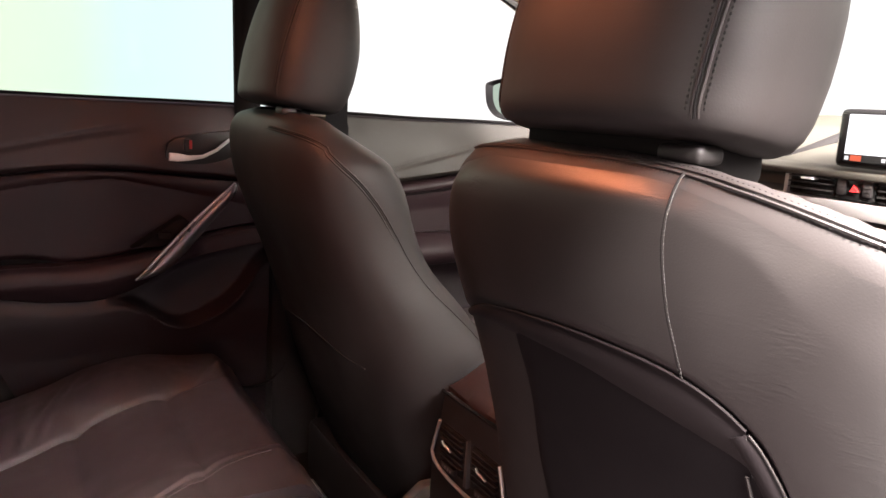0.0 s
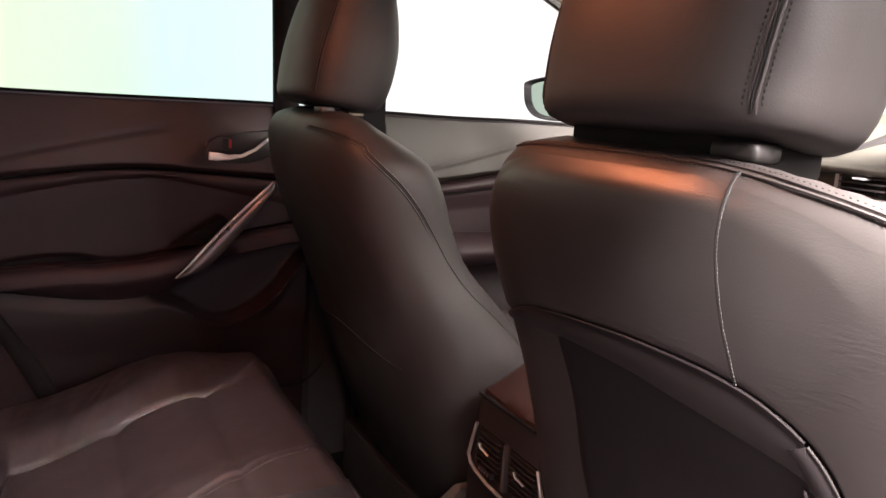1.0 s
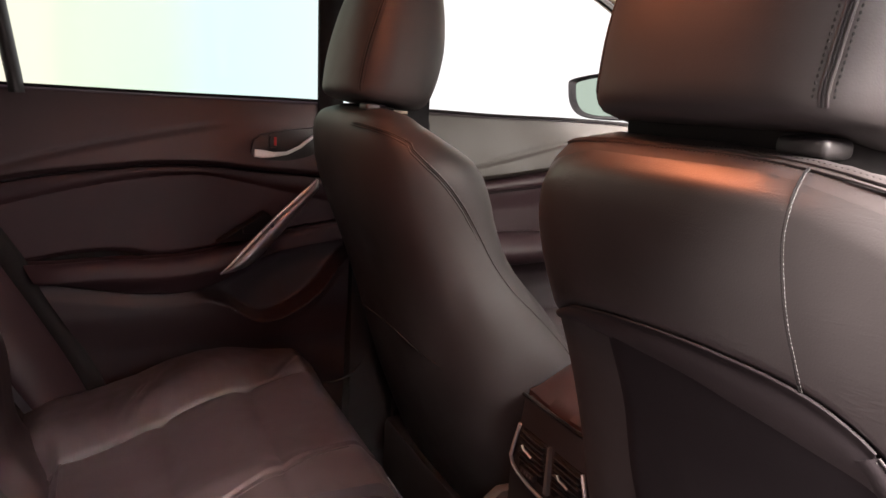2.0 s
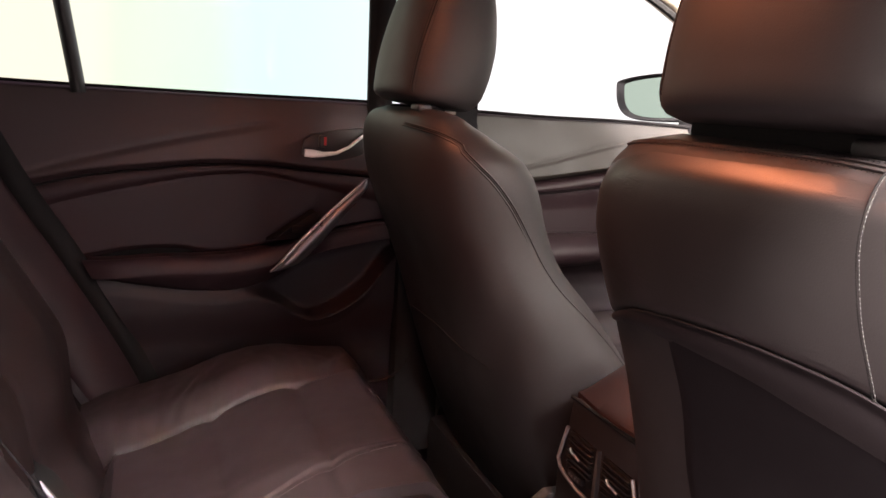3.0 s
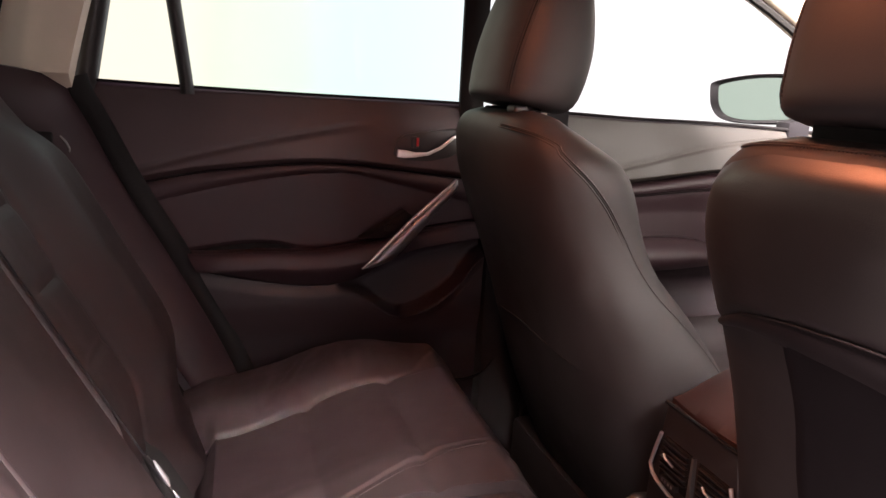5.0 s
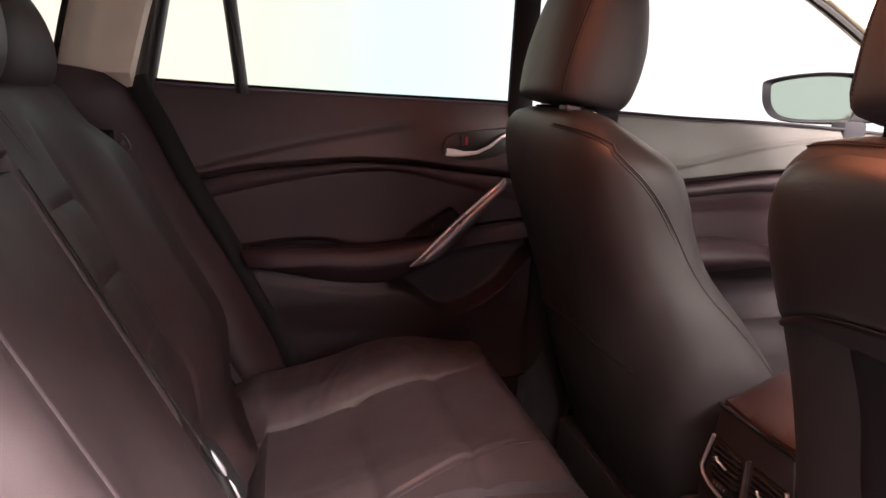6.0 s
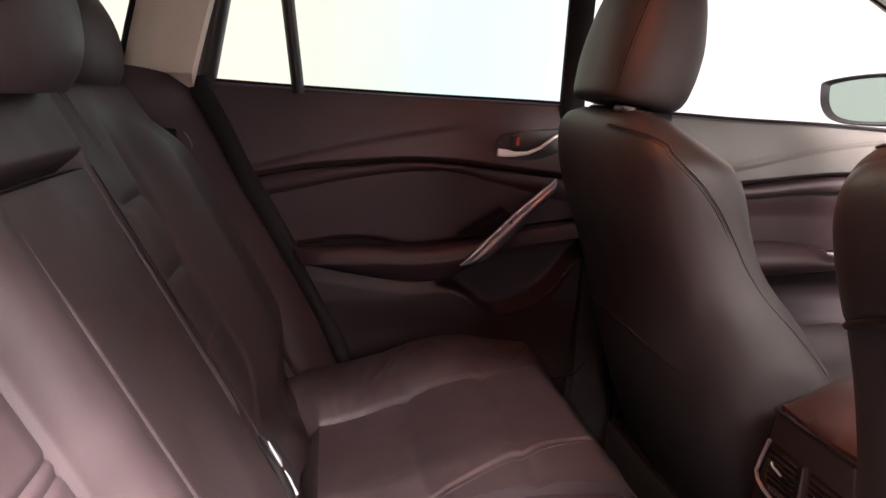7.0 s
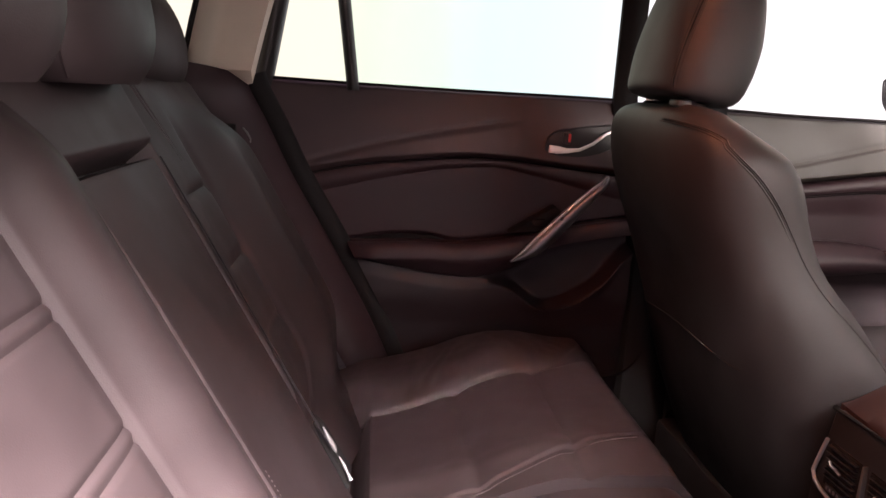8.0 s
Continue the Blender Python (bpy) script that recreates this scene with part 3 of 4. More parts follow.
part("lower_panel", door_band(lambda y: 0.36, lambda y: F_ARM(y) - 0.002, lambda y, z, v: -0.690 - 0.03 * sstep(0.64, 0.70, z) * sstep(0.76, 0.72, z), 20, 40, 1.08, F_EDGE), LOWER_DOOR, fdoor, "black lower door panel")
ribbon([(0.60, 0.812, -0.640), (0.63, 0.808, -0.634), (0.68, 0.812, -0.632), (0.76, 0.835, -0.634)], [0.003, 0.006, 0.008, 0.008], 0.006, SILVER, "pull_trim", fdoor, "silver trim on the door pull")
part("pocket_trim", tube([(-0.655, 0.50 + 0.05 * k, 0.640 - 0.004 * k) for k in range(9)], 0.006), SILVER, fdoor, "silver edge of the door pocket")
part("belt_seal", tube([(-0.716, 0.21 + 0.85 * k / 20, F_BELT(0.21 + 0.85 * k / 20) + 0.001) for k in range(21)], 0.0032), RUBBER, fdoor, "black window seal")
pane(part("window_glass", slab(lambda u, v: (xs(1.07 + 0.30 * v) - 0.026, 0.20 + (0.86 - 0.55 * v) * u, 1.07 + 0.30 * v), 4, 6, (-0.004, 0, 0)), GLASS, fdoor, "clear front side window glass"))
part("outer_skin", block(-0.84, -0.79, 0.11, 1.10, 0.36, 1.05, 0.02), PAINT, fdoor, "grey painted outer skin")
part("waist_trim", block(-0.845, -0.735, 0.10, 0.70, 1.045, 1.062, 0.004), CHROME, fdoor, "bright trim along the window")

# door mirror
mirror = thing("door_mirror", "dark car door mirror outside the front window", "mirror")
M_OUT = [(-0.9565, 1.168), (-0.957, 1.160), (-0.955, 1.140), (-0.950, 1.115), (-0.930, 1.090), (-0.90, 1.078), (-0.85, 1.073), (-0.76, 1.076), (-0.69, 1.081), (-0.675, 1.09), (-0.668, 1.13), (-0.668, 1.17), (-0.68, 1.188), (-0.72, 1.194), (-0.80, 1.194), (-0.88, 1.186), (-0.94, 1.175)]

for _ in range(2):
    M_OUT = [(a[0] * w + b[0] * (1 - w), a[1] * w + b[1] * (1 - w)) for a, b in zip(M_OUT, M_OUT[1:] + M_OUT[:1]) for w in (0.75, 0.25)]


def mirror_ring(k, dy, n_turn=0.47):
    cx, cz = -0.81, 1.133
    return [(-0.957 + 0.77 * (cx + (x - cx) * k + 0.957), 0.752 + dy + 0.77 * ((x - cx) * k + 0.147) * n_turn, cz + (z - cz) * k) for x, z in M_OUT]


part("housing", loft([mirror_ring(0.84, 0.012), mirror_ring(0.86, 0.002), mirror_ring(0.95, -0.006), mirror_ring(1.0, 0.0), mirror_ring(1.01, 0.03), mirror_ring(0.93, 0.08), mirror_ring(0.6, 0.11)]), MIRROR_CASE, mirror, "dark grey mirror housing")
part("mirror_glass", loft([mirror_ring(0.840, 0.004), mirror_ring(0.845, 0.008), mirror_ring(0.84, 0.012)]), MIRROR, mirror, "reflecting mirror glass")
part("foot", block(-0.76, -0.71, 0.80, 0.86, 1.03, 1.086, 0.01), MIRROR_CASE, mirror)

# ---------------------------------------------------------------- front seats
# Half widths (inner and outer side), back and front of the backrest by height; built with the outer side at +u.
SZ = [0.42, 0.50, 0.60, 0.70, 0.80, 0.87, 0.93, 0.98, 1.02, 1.05, 1.068, 1.080, 1.087]
S_WI = curve(*zip(SZ, [0.235, 0.25, 0.262, 0.262, 0.242, 0.225, 0.217, 0.216, 0.211, 0.190, 0.168, 0.143, 0.10]))
S_WO = curve(*zip(SZ, [0.235, 0.25, 0.262, 0.262, 0.258, 0.252, 0.246, 0.240, 0.232, 0.216, 0.192, 0.158, 0.105]))
S_B = curve(*zip(SZ, [0.175, 0.140, 0.100, 0.066, 0.034, 0.008, -0.018, -0.036, -0.043, -0.043, -0.039, -0.031, -0.018]))
S_F = curve(*zip(SZ, [0.42, 0.40, 0.370, 0.330, 0.258, 0.196, 0.170, 0.155, 0.130, 0.082, 0.052, 0.034, 0.015]))
S_PB = curve((0.42, 3.4), (0.70, 3.3), (0.80, 3.1), (0.87, 2.9), (0.93, 2.8), (1.05, 2.8), (1.087, 2.5))
S_PF = 3.0
H_Z = [1.103, 1.106, 1.112, 1.13, 1.16, 1.20, 1.25, 1.285, 1.305, 1.312]
H_W = curve(*zip(H_Z, [0.095, 0.109, 0.115, 0.119, 0.120, 0.117, 0.110, 0.098, 0.076, 0.05]))
H_B = curve(*zip(H_Z, [-0.034, -0.044, -0.049, -0.052, -0.054, -0.052, -0.044, -0.032, -0.012, 0.01]))
H_F = curve(*zip(H_Z, [0.046, 0.066, 0.079, 0.092, 0.097, 0.091, 0.075, 0.058, 0.04, 0.025]))


def seat_ring(z, n=96):
    out = []
    for k in range(n):
        a = 2 * math.pi * k / n
        c, s = math.cos(a), math.sin(a)
        p = S_PB(z) if s < 0 else S_PF
        w = S_WO(z) if c > 0 else S_WI(z)
        out.append((w * math.copysign(abs(c) ** (2 / p), c), (S_B(z) + S_F(z)) / 2 + (S_F(z) - S_B(z)) / 2 * math.copysign(abs(s) ** (2 / p), s), z))
    return out


def seat_back_y(u, z, off=0.0):
    w, b, f, p = S_WO(z) if u > 0 else S_WI(z), S_B(z), S_F(z), S_PB(z)
    q = min(0.999, abs(u) / w)
    return (b + f) / 2 - (f - b) / 2 * (1 - q**p) ** (1 / p) - off


def seat_side_x(y, z, inner=True, off=0.0):
    w, b, f = S_WI(z) if inner else S_WO(z), S_B(z), S_F(z)
    p = S_PB(z) if y < (b + f) / 2 else S_PF
    q = min(0.98, abs(y - (b + f) / 2) / ((f - b) / 2))
    return (w * (1 - q**p) ** (1 / p) + off) * (-1 if inner else 1)


def head_back_y(u, z, off=0.0):
    w, b, f, p = H_W(z), H_B(z), H_F(z), 2.9
    q = min(0.999, abs(u) / w)
    return (b + f) / 2 - (f - b) / 2 * (1 - q**p) ** (1 / p) - off + 0.20 * (z - 1.10)


def top_z(q):
    """The height of the seam round the top edge of a seat back."""
    return 1.081 - (0.0255 * (q / 0.2) ** 2.6 if q > 0 else 0.020 * (-q / 0.2) ** 4)


def back_pocket(back):
    """The leather pad on the back of the seat, the map pocket under it and its rolled hem."""
    pock = curve((-0.21, 0.915), (-0.16, 0.934), (-0.12, 0.948), (-0.07, 0.958), (-0.038, 0.962), (0.047, 0.967), (0.105, 0.9635), (0.125, 0.957), (0.142, 0.946), (0.153, 0.933), (0.161, 0.912), (0.170, 0.87), (0.235, 0.66))
    depth = curve((-0.21, 0.004), (-0.12, 0.012), (-0.033, 0.022), (0.018, 0.027), (0.059, 0.033), (0.113, 0.036), (0.142, 0.028))

    def pad(u, v):
        uu = -0.215 + 0.450 * u
        z0 = pock(uu)
        z = z0 + (min(1.079, top_z(uu) + 0.001) - z0) * (1 - (1 - v) ** 1.15)
        uu *= min(1, (S_WO(z) if uu > 0 else S_WI(z)) * 0.985 / (0.235 if uu > 0 else 0.215))
        lift = 0.0038 * min(1, v / 0.05, 1) ** 0.5 * sstep(0.0, 0.10, u) * sstep(1.0, 0.94, u) * sstep(1.0, 0.75, v) - 0.0006
        return (uu, seat_back_y(uu, z, lift), z)
    part("back_pad", slab(pad, 80, 60, (0, 0.012, 0)), LEATHER_CREASED, back, "leather pad over the back pocket")

    def pocket(u, v):
        uu = -0.092 + 0.272 * u
        z0 = pock(uu) - 0.85 * depth(uu)
        z = 0.52 + (z0 - 0.52) * v
        uu += 0.020 * (1 - u) * sstep(0.80, 0.92, z)
        return (uu, seat_back_y(uu, z, 0.0034 * sstep(0, 0.05, u) * sstep(1, 0.96, u) - 0.0008 + 0.003 * math.sin(math.pi * u) * sstep(0.95, 0.8, z)), z)
    part("map_pocket", slab(pocket, 40, 40, (0, 0.01, 0)), POCKET, back, "black vinyl map pocket")

    def hem(u, v):
        q = -0.205 + 0.3465 * u
        z = pock(q) - 0.0010 - depth(q) * (1 - v)
        q = max(q, -0.97 * S_WI(z))
        return (q, seat_back_y(q, z, 0.0006 + 0.0032 * math.sin(math.pi * (0.06 + 0.88 * v)) ** 0.6), z)
    part("pocket_hem", slab(hem, 60, 14, (0, 0.008, 0)), HEM, back, "rolled leather hem of the map pocket")
    part("hem_joint", stitches([(0.1425, seat_back_y(0.1425, 0.943 - 0.0035 * k, 0.0034), 0.943 - 0.0035 * k) for k in range(9)], 0.0036, 0.0014), THREAD, back)
    roll = [(0.1435, 0.9445), (0.150, 0.936), (0.157, 0.921), (0.162, 0.905), (0.167, 0.88), (0.172, 0.84), (0.178, 0.78)]
    rz = curve(*[(k / 6, q[1]) for k, q in enumerate(roll)])
    ru = curve(*[(k / 6, q[0]) for k, q in enumerate(roll)])

    def side_roll(u, v):
        q, z = ru(v) - 0.015 * u, rz(v) - 0.009 * u * (1 - v)
        return (q, seat_back_y(q, z, 0.0006 + 0.0042 * math.sin(math.pi * (0.05 + 0.9 * u)) ** 0.6), z)
    part("side_roll", slab(side_roll, 10, 30, (0, 0.008, 0)), HEM, back, "rolled leather edge beside the pocket")
    part("pocket_stay", tube([(0.139 + 0.004 * k / 8, seat_back_y(0.139, 0.916 - 0.012 * k, 0.003), 0.916 - 0.012 * k) for k in range(9)], 0.0014, 6), LEATHER, back)
    part("pad_piping", tube([(q, seat_back_y(q, pock(q), 0.0026), pock(q)) for q in [-0.12 + 0.262 * k / 40 for k in range(41)]], [0.0004 + 0.0007 * min(1, k / 24) for k in range(41)], 8), HEM, back)
    part("pad_piping", tube([(ru(k / 20), seat_back_y(ru(k / 20), rz(k / 20), 0.0028), rz(k / 20)) for k in range(21)], 0.0009, 8), LEATHER, back)
    seam_u = curve((0.963, 0.1055), (0.981, 0.103), (1.0, 0.099), (1.025, 0.095), (1.044, 0.0925), (1.063, 0.092), (1.079, 0.0915))
    seam = [1.079 - 0.115 * k / 40 for k in range(41)]
    part("seam_stitching", stitches([(seam_u(z) + 0.0010, seat_back_y(seam_u(z), z, 0.0030), z) for z in seam], 0.0024, 0.0011), THREAD, back, "pale stitched seam")
    part("seam_groove", tube([(seam_u(z) - 0.0008, seat_back_y(seam_u(z), z, 0.0026), z) for z in seam], 0.0008, 6), THREAD_DARK, back)


def mirrored(bm, side):
    """Flips a part built for the right-hand seat when side is -1."""
    bmesh.ops.scale(bm, vec=(side, 1, 1), verts=bm.verts)
    return bm


def front_seat(x0, side, label):
    """A front seat centred on x0; side is +1 where its outer flank points to +x."""
    st = thing("front_seat", label, "car seat", group="front seats", at=(x0, 0, 0))
    zs = [0.42 + (1.02 - 0.42) * k / 30 for k in range(30)] + [1.02 + 0.067 * (1 - (1 - k / 16) ** 2) for k in range(17)]

    def shoulder(x, z):
        # the outer shoulder falls off just above its seam
        lim = top_z(x) + 0.005
        return lim + 0.25 * (z - lim) if side > 0 and x > 0.03 and z > lim else z
    # the outer shoulder drops towards the front
    drop = 2.4 if side > 0 else 0.3
    rings = []
    for z in zs:
        ring = []
        for x, y, q in seat_ring(z):
            ref = min(z, top_z(x) + 0.004) if side > 0 and x > 0.03 else z
            depth = max(0.0, y - seat_back_y(x, ref) - 0.006)
            ring.append((x, y, shoulder(x, z) - drop * depth * sstep(1.0, 1.05, z) * sstep(0.03, 0.16, x)))
        rings.append(ring)
    back = part("backrest", mirrored(loft(rings), side), LEATHER, st, "black leather backrest with stitched seams")
    if side > 0:
        back_pocket(back)
    else:
        part("back_seam", tube([(q, seat_back_y(-q, 0.735 + 0.010 * math.cos(q * 12), 0.0002), 0.735 + 0.010 * math.cos(q * 12)) for q in [-0.19 + 0.38 * k / 40 for k in range(41)]], 0.0012, 8), LEATHER, back)

    # double seam round the top edge
    for dz, mat in ((-0.0006, THREAD_DARK), (0.0008, None), (0.0030, None), (0.0044, THREAD_DARK)) if side > 0 else ():
        line = []
        for k in range(81):
            q = -0.150 + 0.372 * k / 80
            z = min(top_z(q) + dz * (0.6 + 0.4 * sstep(-0.05, 0.1, q)), 1.0868)
            q = max(q, -0.985 * S_WI(z))
            line.append((q, seat_back_y(q, z, 0.0007 + 0.0014 * sstep(1.080, 1.074, z)), z))
        if mat:
            part("top_stitching", stitches(line, 0.0036, 0.0008, (0, -0.7, 0.7)), mat, back)
        else:
            part("top_welt", tube(line, 0.0010, 6), LEATHER, back)
    if side > 0:
        # added black block that darkens the narrow gap like shade
        part("headrest_gap_shade", block(-0.085, 0.085, -0.012, 0.045, 1.070, 1.108, 0.006), RUBBER, back, "black filler in place of the shaded gap under the headrest")
    # flank seams
    ys = curve((0.62, 0.355), (0.70, 0.295), (0.76, 0.245), (0.812, 0.193), (0.846, 0.157), (0.886, 0.126), (0.929, 0.101), (0.97, 0.074), (1.002, 0.046), (1.034, 0.010))
    for inner in (True, False):
        flank = [(seat_side_x(ys(z), z, inner, 0.0002), ys(z), z) for z in [0.64 + 0.38 * k / 40 for k in range(41)]]
        if inner and side < 0:
            flank += [(-q, seat_back_y(-q, z, 0.0002), z) for q, z in ((0.2045, 1.030), (0.1985, 1.038), (0.193, 1.0455), (0.1865, 1.051), (0.178, 1.0557), (0.167, 1.0595), (0.14, 1.0635), (0.107, 1.0660), (0.085, 1.067))]
        out = -1 if inner else 1
        part("flank_seam", mirrored(tube(flank, 0.0013, 6), side), LEATHER, back)
        part("flank_groove", mirrored(tube([(x - out * 0.0002, y - 0.0022, z - 0.0018) for x, y, z in flank], 0.0007, 6), side), THREAD_DARK, back)
        part("flank_seam", mirrored(tube([(x, y - 0.0045, z - 0.0035) for x, y, z in flank], 0.0012, 6), side), LEATHER, back)
    # headrest
    hz = [1.103 + 0.209 * (0.5 - 0.5 * math.cos(math.pi * k / 26)) for k in range(27)]
    rings = []
    for z in hz:
        ring = superring(0, (H_B(z) + H_F(z)) / 2, z, H_W(z), (H_F(z) - H_B(z)) / 2, 48, 2.9)
        rings.append([(x * (1 - 0.13 * ((y - H_B(z)) / (H_F(z) - H_B(z))) ** 2), y + 0.20 * (q - 1.10), q - 0.20 * (y + 0.05) * sstep(1.16, 1.098, q)) for x, y, q in ring])
    head = part("headrest", loft(rings), LEATHER, st, "black leather headrest with double-stitched side seams")
    for s in (1, -1):
        def hl(du, off):
            return [(s * (0.093 + 0.004 * math.sin(math.pi * k / 30) + du), head_back_y(0.093 + du + 0.004 * math.sin(math.pi * k / 30), max(z, 1.106), off), z) for k, z in [(k, 1.109 + 0.185 * k / 30) for k in range(31)]]
        part("side_seam", tube(hl(0, 0.0002), 0.0009, 6), THREAD_DARK, head)
        for du in (-0.0015, 0.0015):
            part("seam_welt", tube(hl(du, -0.0004), 0.0011, 8), LEATHER, head)
        for du in (-0.0042, 0.0042):
            part("seam_stitching", stitches(hl(du, -0.0001), 0.0034, 0.0012, (s * 0.5, -0.8, 0), 0.55), THREAD_DARK, head)
        part("headrest_post", tube([(s * 0.07, 0.012, 1.04), (s * 0.07, 0.008, 1.12)], 0.0065, 12), BRIGHT, st, "chrome headrest post")
        part("post_guide", block(s * 0.07 - 0.013, s * 0.07 + 0.013, -0.010, 0.024, 1.074, 1.0905, 0.004, 3), RUBBER, st, "black plastic post guide")
    part("release_button", block(0.07 - 0.012 + 0.0, 0.07 + 0.022, -0.022, 0.0, 1.083, 1.094, 0.004, 3), PLASTIC, st, "grey release button")
    # cushion

    def cush(u, v):
        x = -0.265 + 0.53 * u
        y = 0.17 + 0.53 * v
        e = abs(2 * u - 1)
        z = 0.598 + 0.05 * sstep(0.55, 0.85, e) - 0.06 * sstep(0.90, 1.0, e) + 0.03 * v - 0.05 * sstep(0.88, 1.0, v)
        return (x, y, z)
    part("seat_cushion", slab(cush, 30, 20, (0, 0, -0.16)), LEATHER, st, "black leather seat cushion")
    part("recliner_cover", prism([(0.095, 0.47), (0.10, 0.545), (0.135, 0.572), (0.20, 0.57), (0.30, 0.53), (0.32, 0.47)], "x", -side * 0.262 - 0.010, -side * 0.262 + 0.010, 0.004), TRIM_GREY, st, "grey plastic hinge cover")
    part("seat_base", block(-0.24, 0.24, 0.14, 0.64, 0.34, 0.47, 0.02), RUBBER, st, "black plastic seat base")
    for s in (1, -1):
        part("seat_rail", block(s * 0.19 - 0.02, s * 0.19 + 0.02, 0.10, 0.66, 0.30, 0.345, 0.004), SILVER, st, "metal seat rail")
    return st


front_seat(-0.37, -1, "black leather front seat with headrest beside the closed door")
front_seat(0.37, 1, "black leather front seat with stitched back panel and map pocket")


# ---------------------------------------------------------------- rear seat
def rear_y(z):
    return -0.70 + 0.556 * (1.0 - z)


rear = thing("rear_seat", "black leather split rear bench seat with fold-down centre", "car seat")


def back_section(name, x0, x1, z0, z1, proud, nu, nv, mat, label, edge=0.02, parent=None, left=None, inner=None):
    def f(u, v):
        z = z0 + (z1 - z0) * v
        x = (left(z) if left else x0) * (1 - u) + x1 * u
        e = inner if inner and u > 0.5 else edge
        r = e * (1 - min(1, min(u, 1 - u) * (x1 - x0) / e)) ** 2 + edge * (1 - min(1, (1 - v) * (z1 - z0) / edge)) ** 2
        d = proud(x, z) - r
        return (x, rear_y(z) + 0.874 * d, z + 0.486 * d)
    return part(name, slab(f, nu, nv, (0, -0.09, -0.045)), mat, parent or rear, label)


def outer_x(z):
    """The outer edge of the left backrest, drawn in towards its top."""
    return -0.612 + 0.085 * sstep(0.93, 1.095, z)


def left_proud(x, z):
    # flat inner panel with pleats, a broad bolster outside it, a soft roll at the inner edge
    fade = sstep(1.09, 0.96, z)
    p = 0.042 * sstep(-0.285, -0.40, x) * sstep(outer_x(z) - 0.01, outer_x(z) + 0.13, x) * fade * (0.7 + 0.3 * sstep(0.6, 0.75, z))
    p += 0.002 * bump1(x, -0.185, 0.025) * fade - 0.005 * bump1(x, -0.295, 0.007) * fade
    inside = sstep(-0.315, -0.265, x) * sstep(-0.160, -0.200, x)
    for q in (0.945, 0.855, 0.765):
        p -= inside * (0.0055 * bump1(z, q, 0.006) - 0.002 * bump1(z, q - 0.03, 0.03))
    p -= 0.045 * sstep(0.72, 0.58, z)
    return p


back_section("backrest_left", -0.612, -0.155, 0.52, 1.095, left_proud, 110, 100, LEATHER_REAR, "black leather backrest with raised bolsters", left=outer_x, inner=0.006)


def right_proud(x, z):
    p = (0.028 * sstep(0.146, 0.158, x) + 0.012 * bump1(x, 0.198, 0.032)) * sstep(1.10, 1.0, z) - 0.016 * sstep(0.215, 0.258, x)
    p += 0.04 * bump1(x, 0.54, 0.05) - 0.006 * bump1(x, 0.258, 0.0035) * sstep(1.05, 1.0, z)
    if 0.259 < x < 0.50:
        inset = sstep(0.259, 0.285, x)
        p += 0.004 * inset
        for q in (1.02, 0.934, 0.848, 0.762, 0.676):
            p -= 0.0028 * (bump1(z, q, 0.0026) + bump1(z, q - 0.011, 0.0026)) + 0.0012 * inset * bump1(z, q - 0.0055, 0.02)
    return p


back_section("backrest_right", 0.145, 0.620, 0.52, 1.095, right_proud, 150, 200, LEATHER_REAR, "black leather backrest with pleated centre panel", 0.013)
back_section("centre_cap", -0.158, 0.158, 0.998, 1.095, lambda x, z: 0.008 - 0.060 * sstep(1.018, 0.998, z) ** 2.2, 40, 60, LEATHER_REAR, "padded cap above the folded armrest", 0.012)
back_section("centre_armrest", -0.156, 0.158, 0.52, 1.010, lambda x, z: -0.003 + 0.003 * bump1(x, -0.02, 0.09) - 0.055 * sstep(0.992, 1.006, z) ** 1.6, 40, 160, LEATHER_REAR, "folded-up leather centre armrest", 0.010)
part("edge_piping", tube([(0.158, rear_y(z) + 0.874 * 0.0290, z + 0.486 * 0.0290) for z in [0.58 + 0.42 * k / 40 for k in range(41)]], [0.0044 * min(1, 0.2 + (40 - k) / 12) for k in range(41)], 12), LEATHER_REAR, rear, "leather piping along the backrest edge")
part("edge_stitching", stitches([(0.170, rear_y(z) + 0.874 * 0.0405, z + 0.486 * 0.0405) for z in [0.58 + 0.17 * k / 20 for k in range(21)]], 0.005, 0.0012, (0, 0.87, 0.48)), LEATHER_REAR, rear)
for dx in (0.0, 0.012):
    part("edge_seam", tube([(-0.170 - dx - 0.03 * k / 12, rear_y(1.07 - 0.09 * k / 12) + 0.009, 1.075 - 0.09 * k / 12) for k in range(13)], [0.0012 * (1 - 0.9 * k / 12) + 0.0001 for k in range(13)], 6), LEATHER_REAR, rear)
part("back_filler", slab(lambda u, v: (-0.60 + 1.20 * u, rear_y(0.50 + 0.58 * v) - 0.040, 0.50 + 0.58 * v), 4, 4, (0, -0.05, -0.02)), CARPET, rear)
part("back_shell", slab(lambda u, v: (-0.62 + 1.24 * u, rear_y(0.42 + 0.68 * v) - 0.07, 0.42 + 0.68 * v), 4, 4, (0, -0.05, -0.02)), CARPET, rear, "carpeted back of the bench")


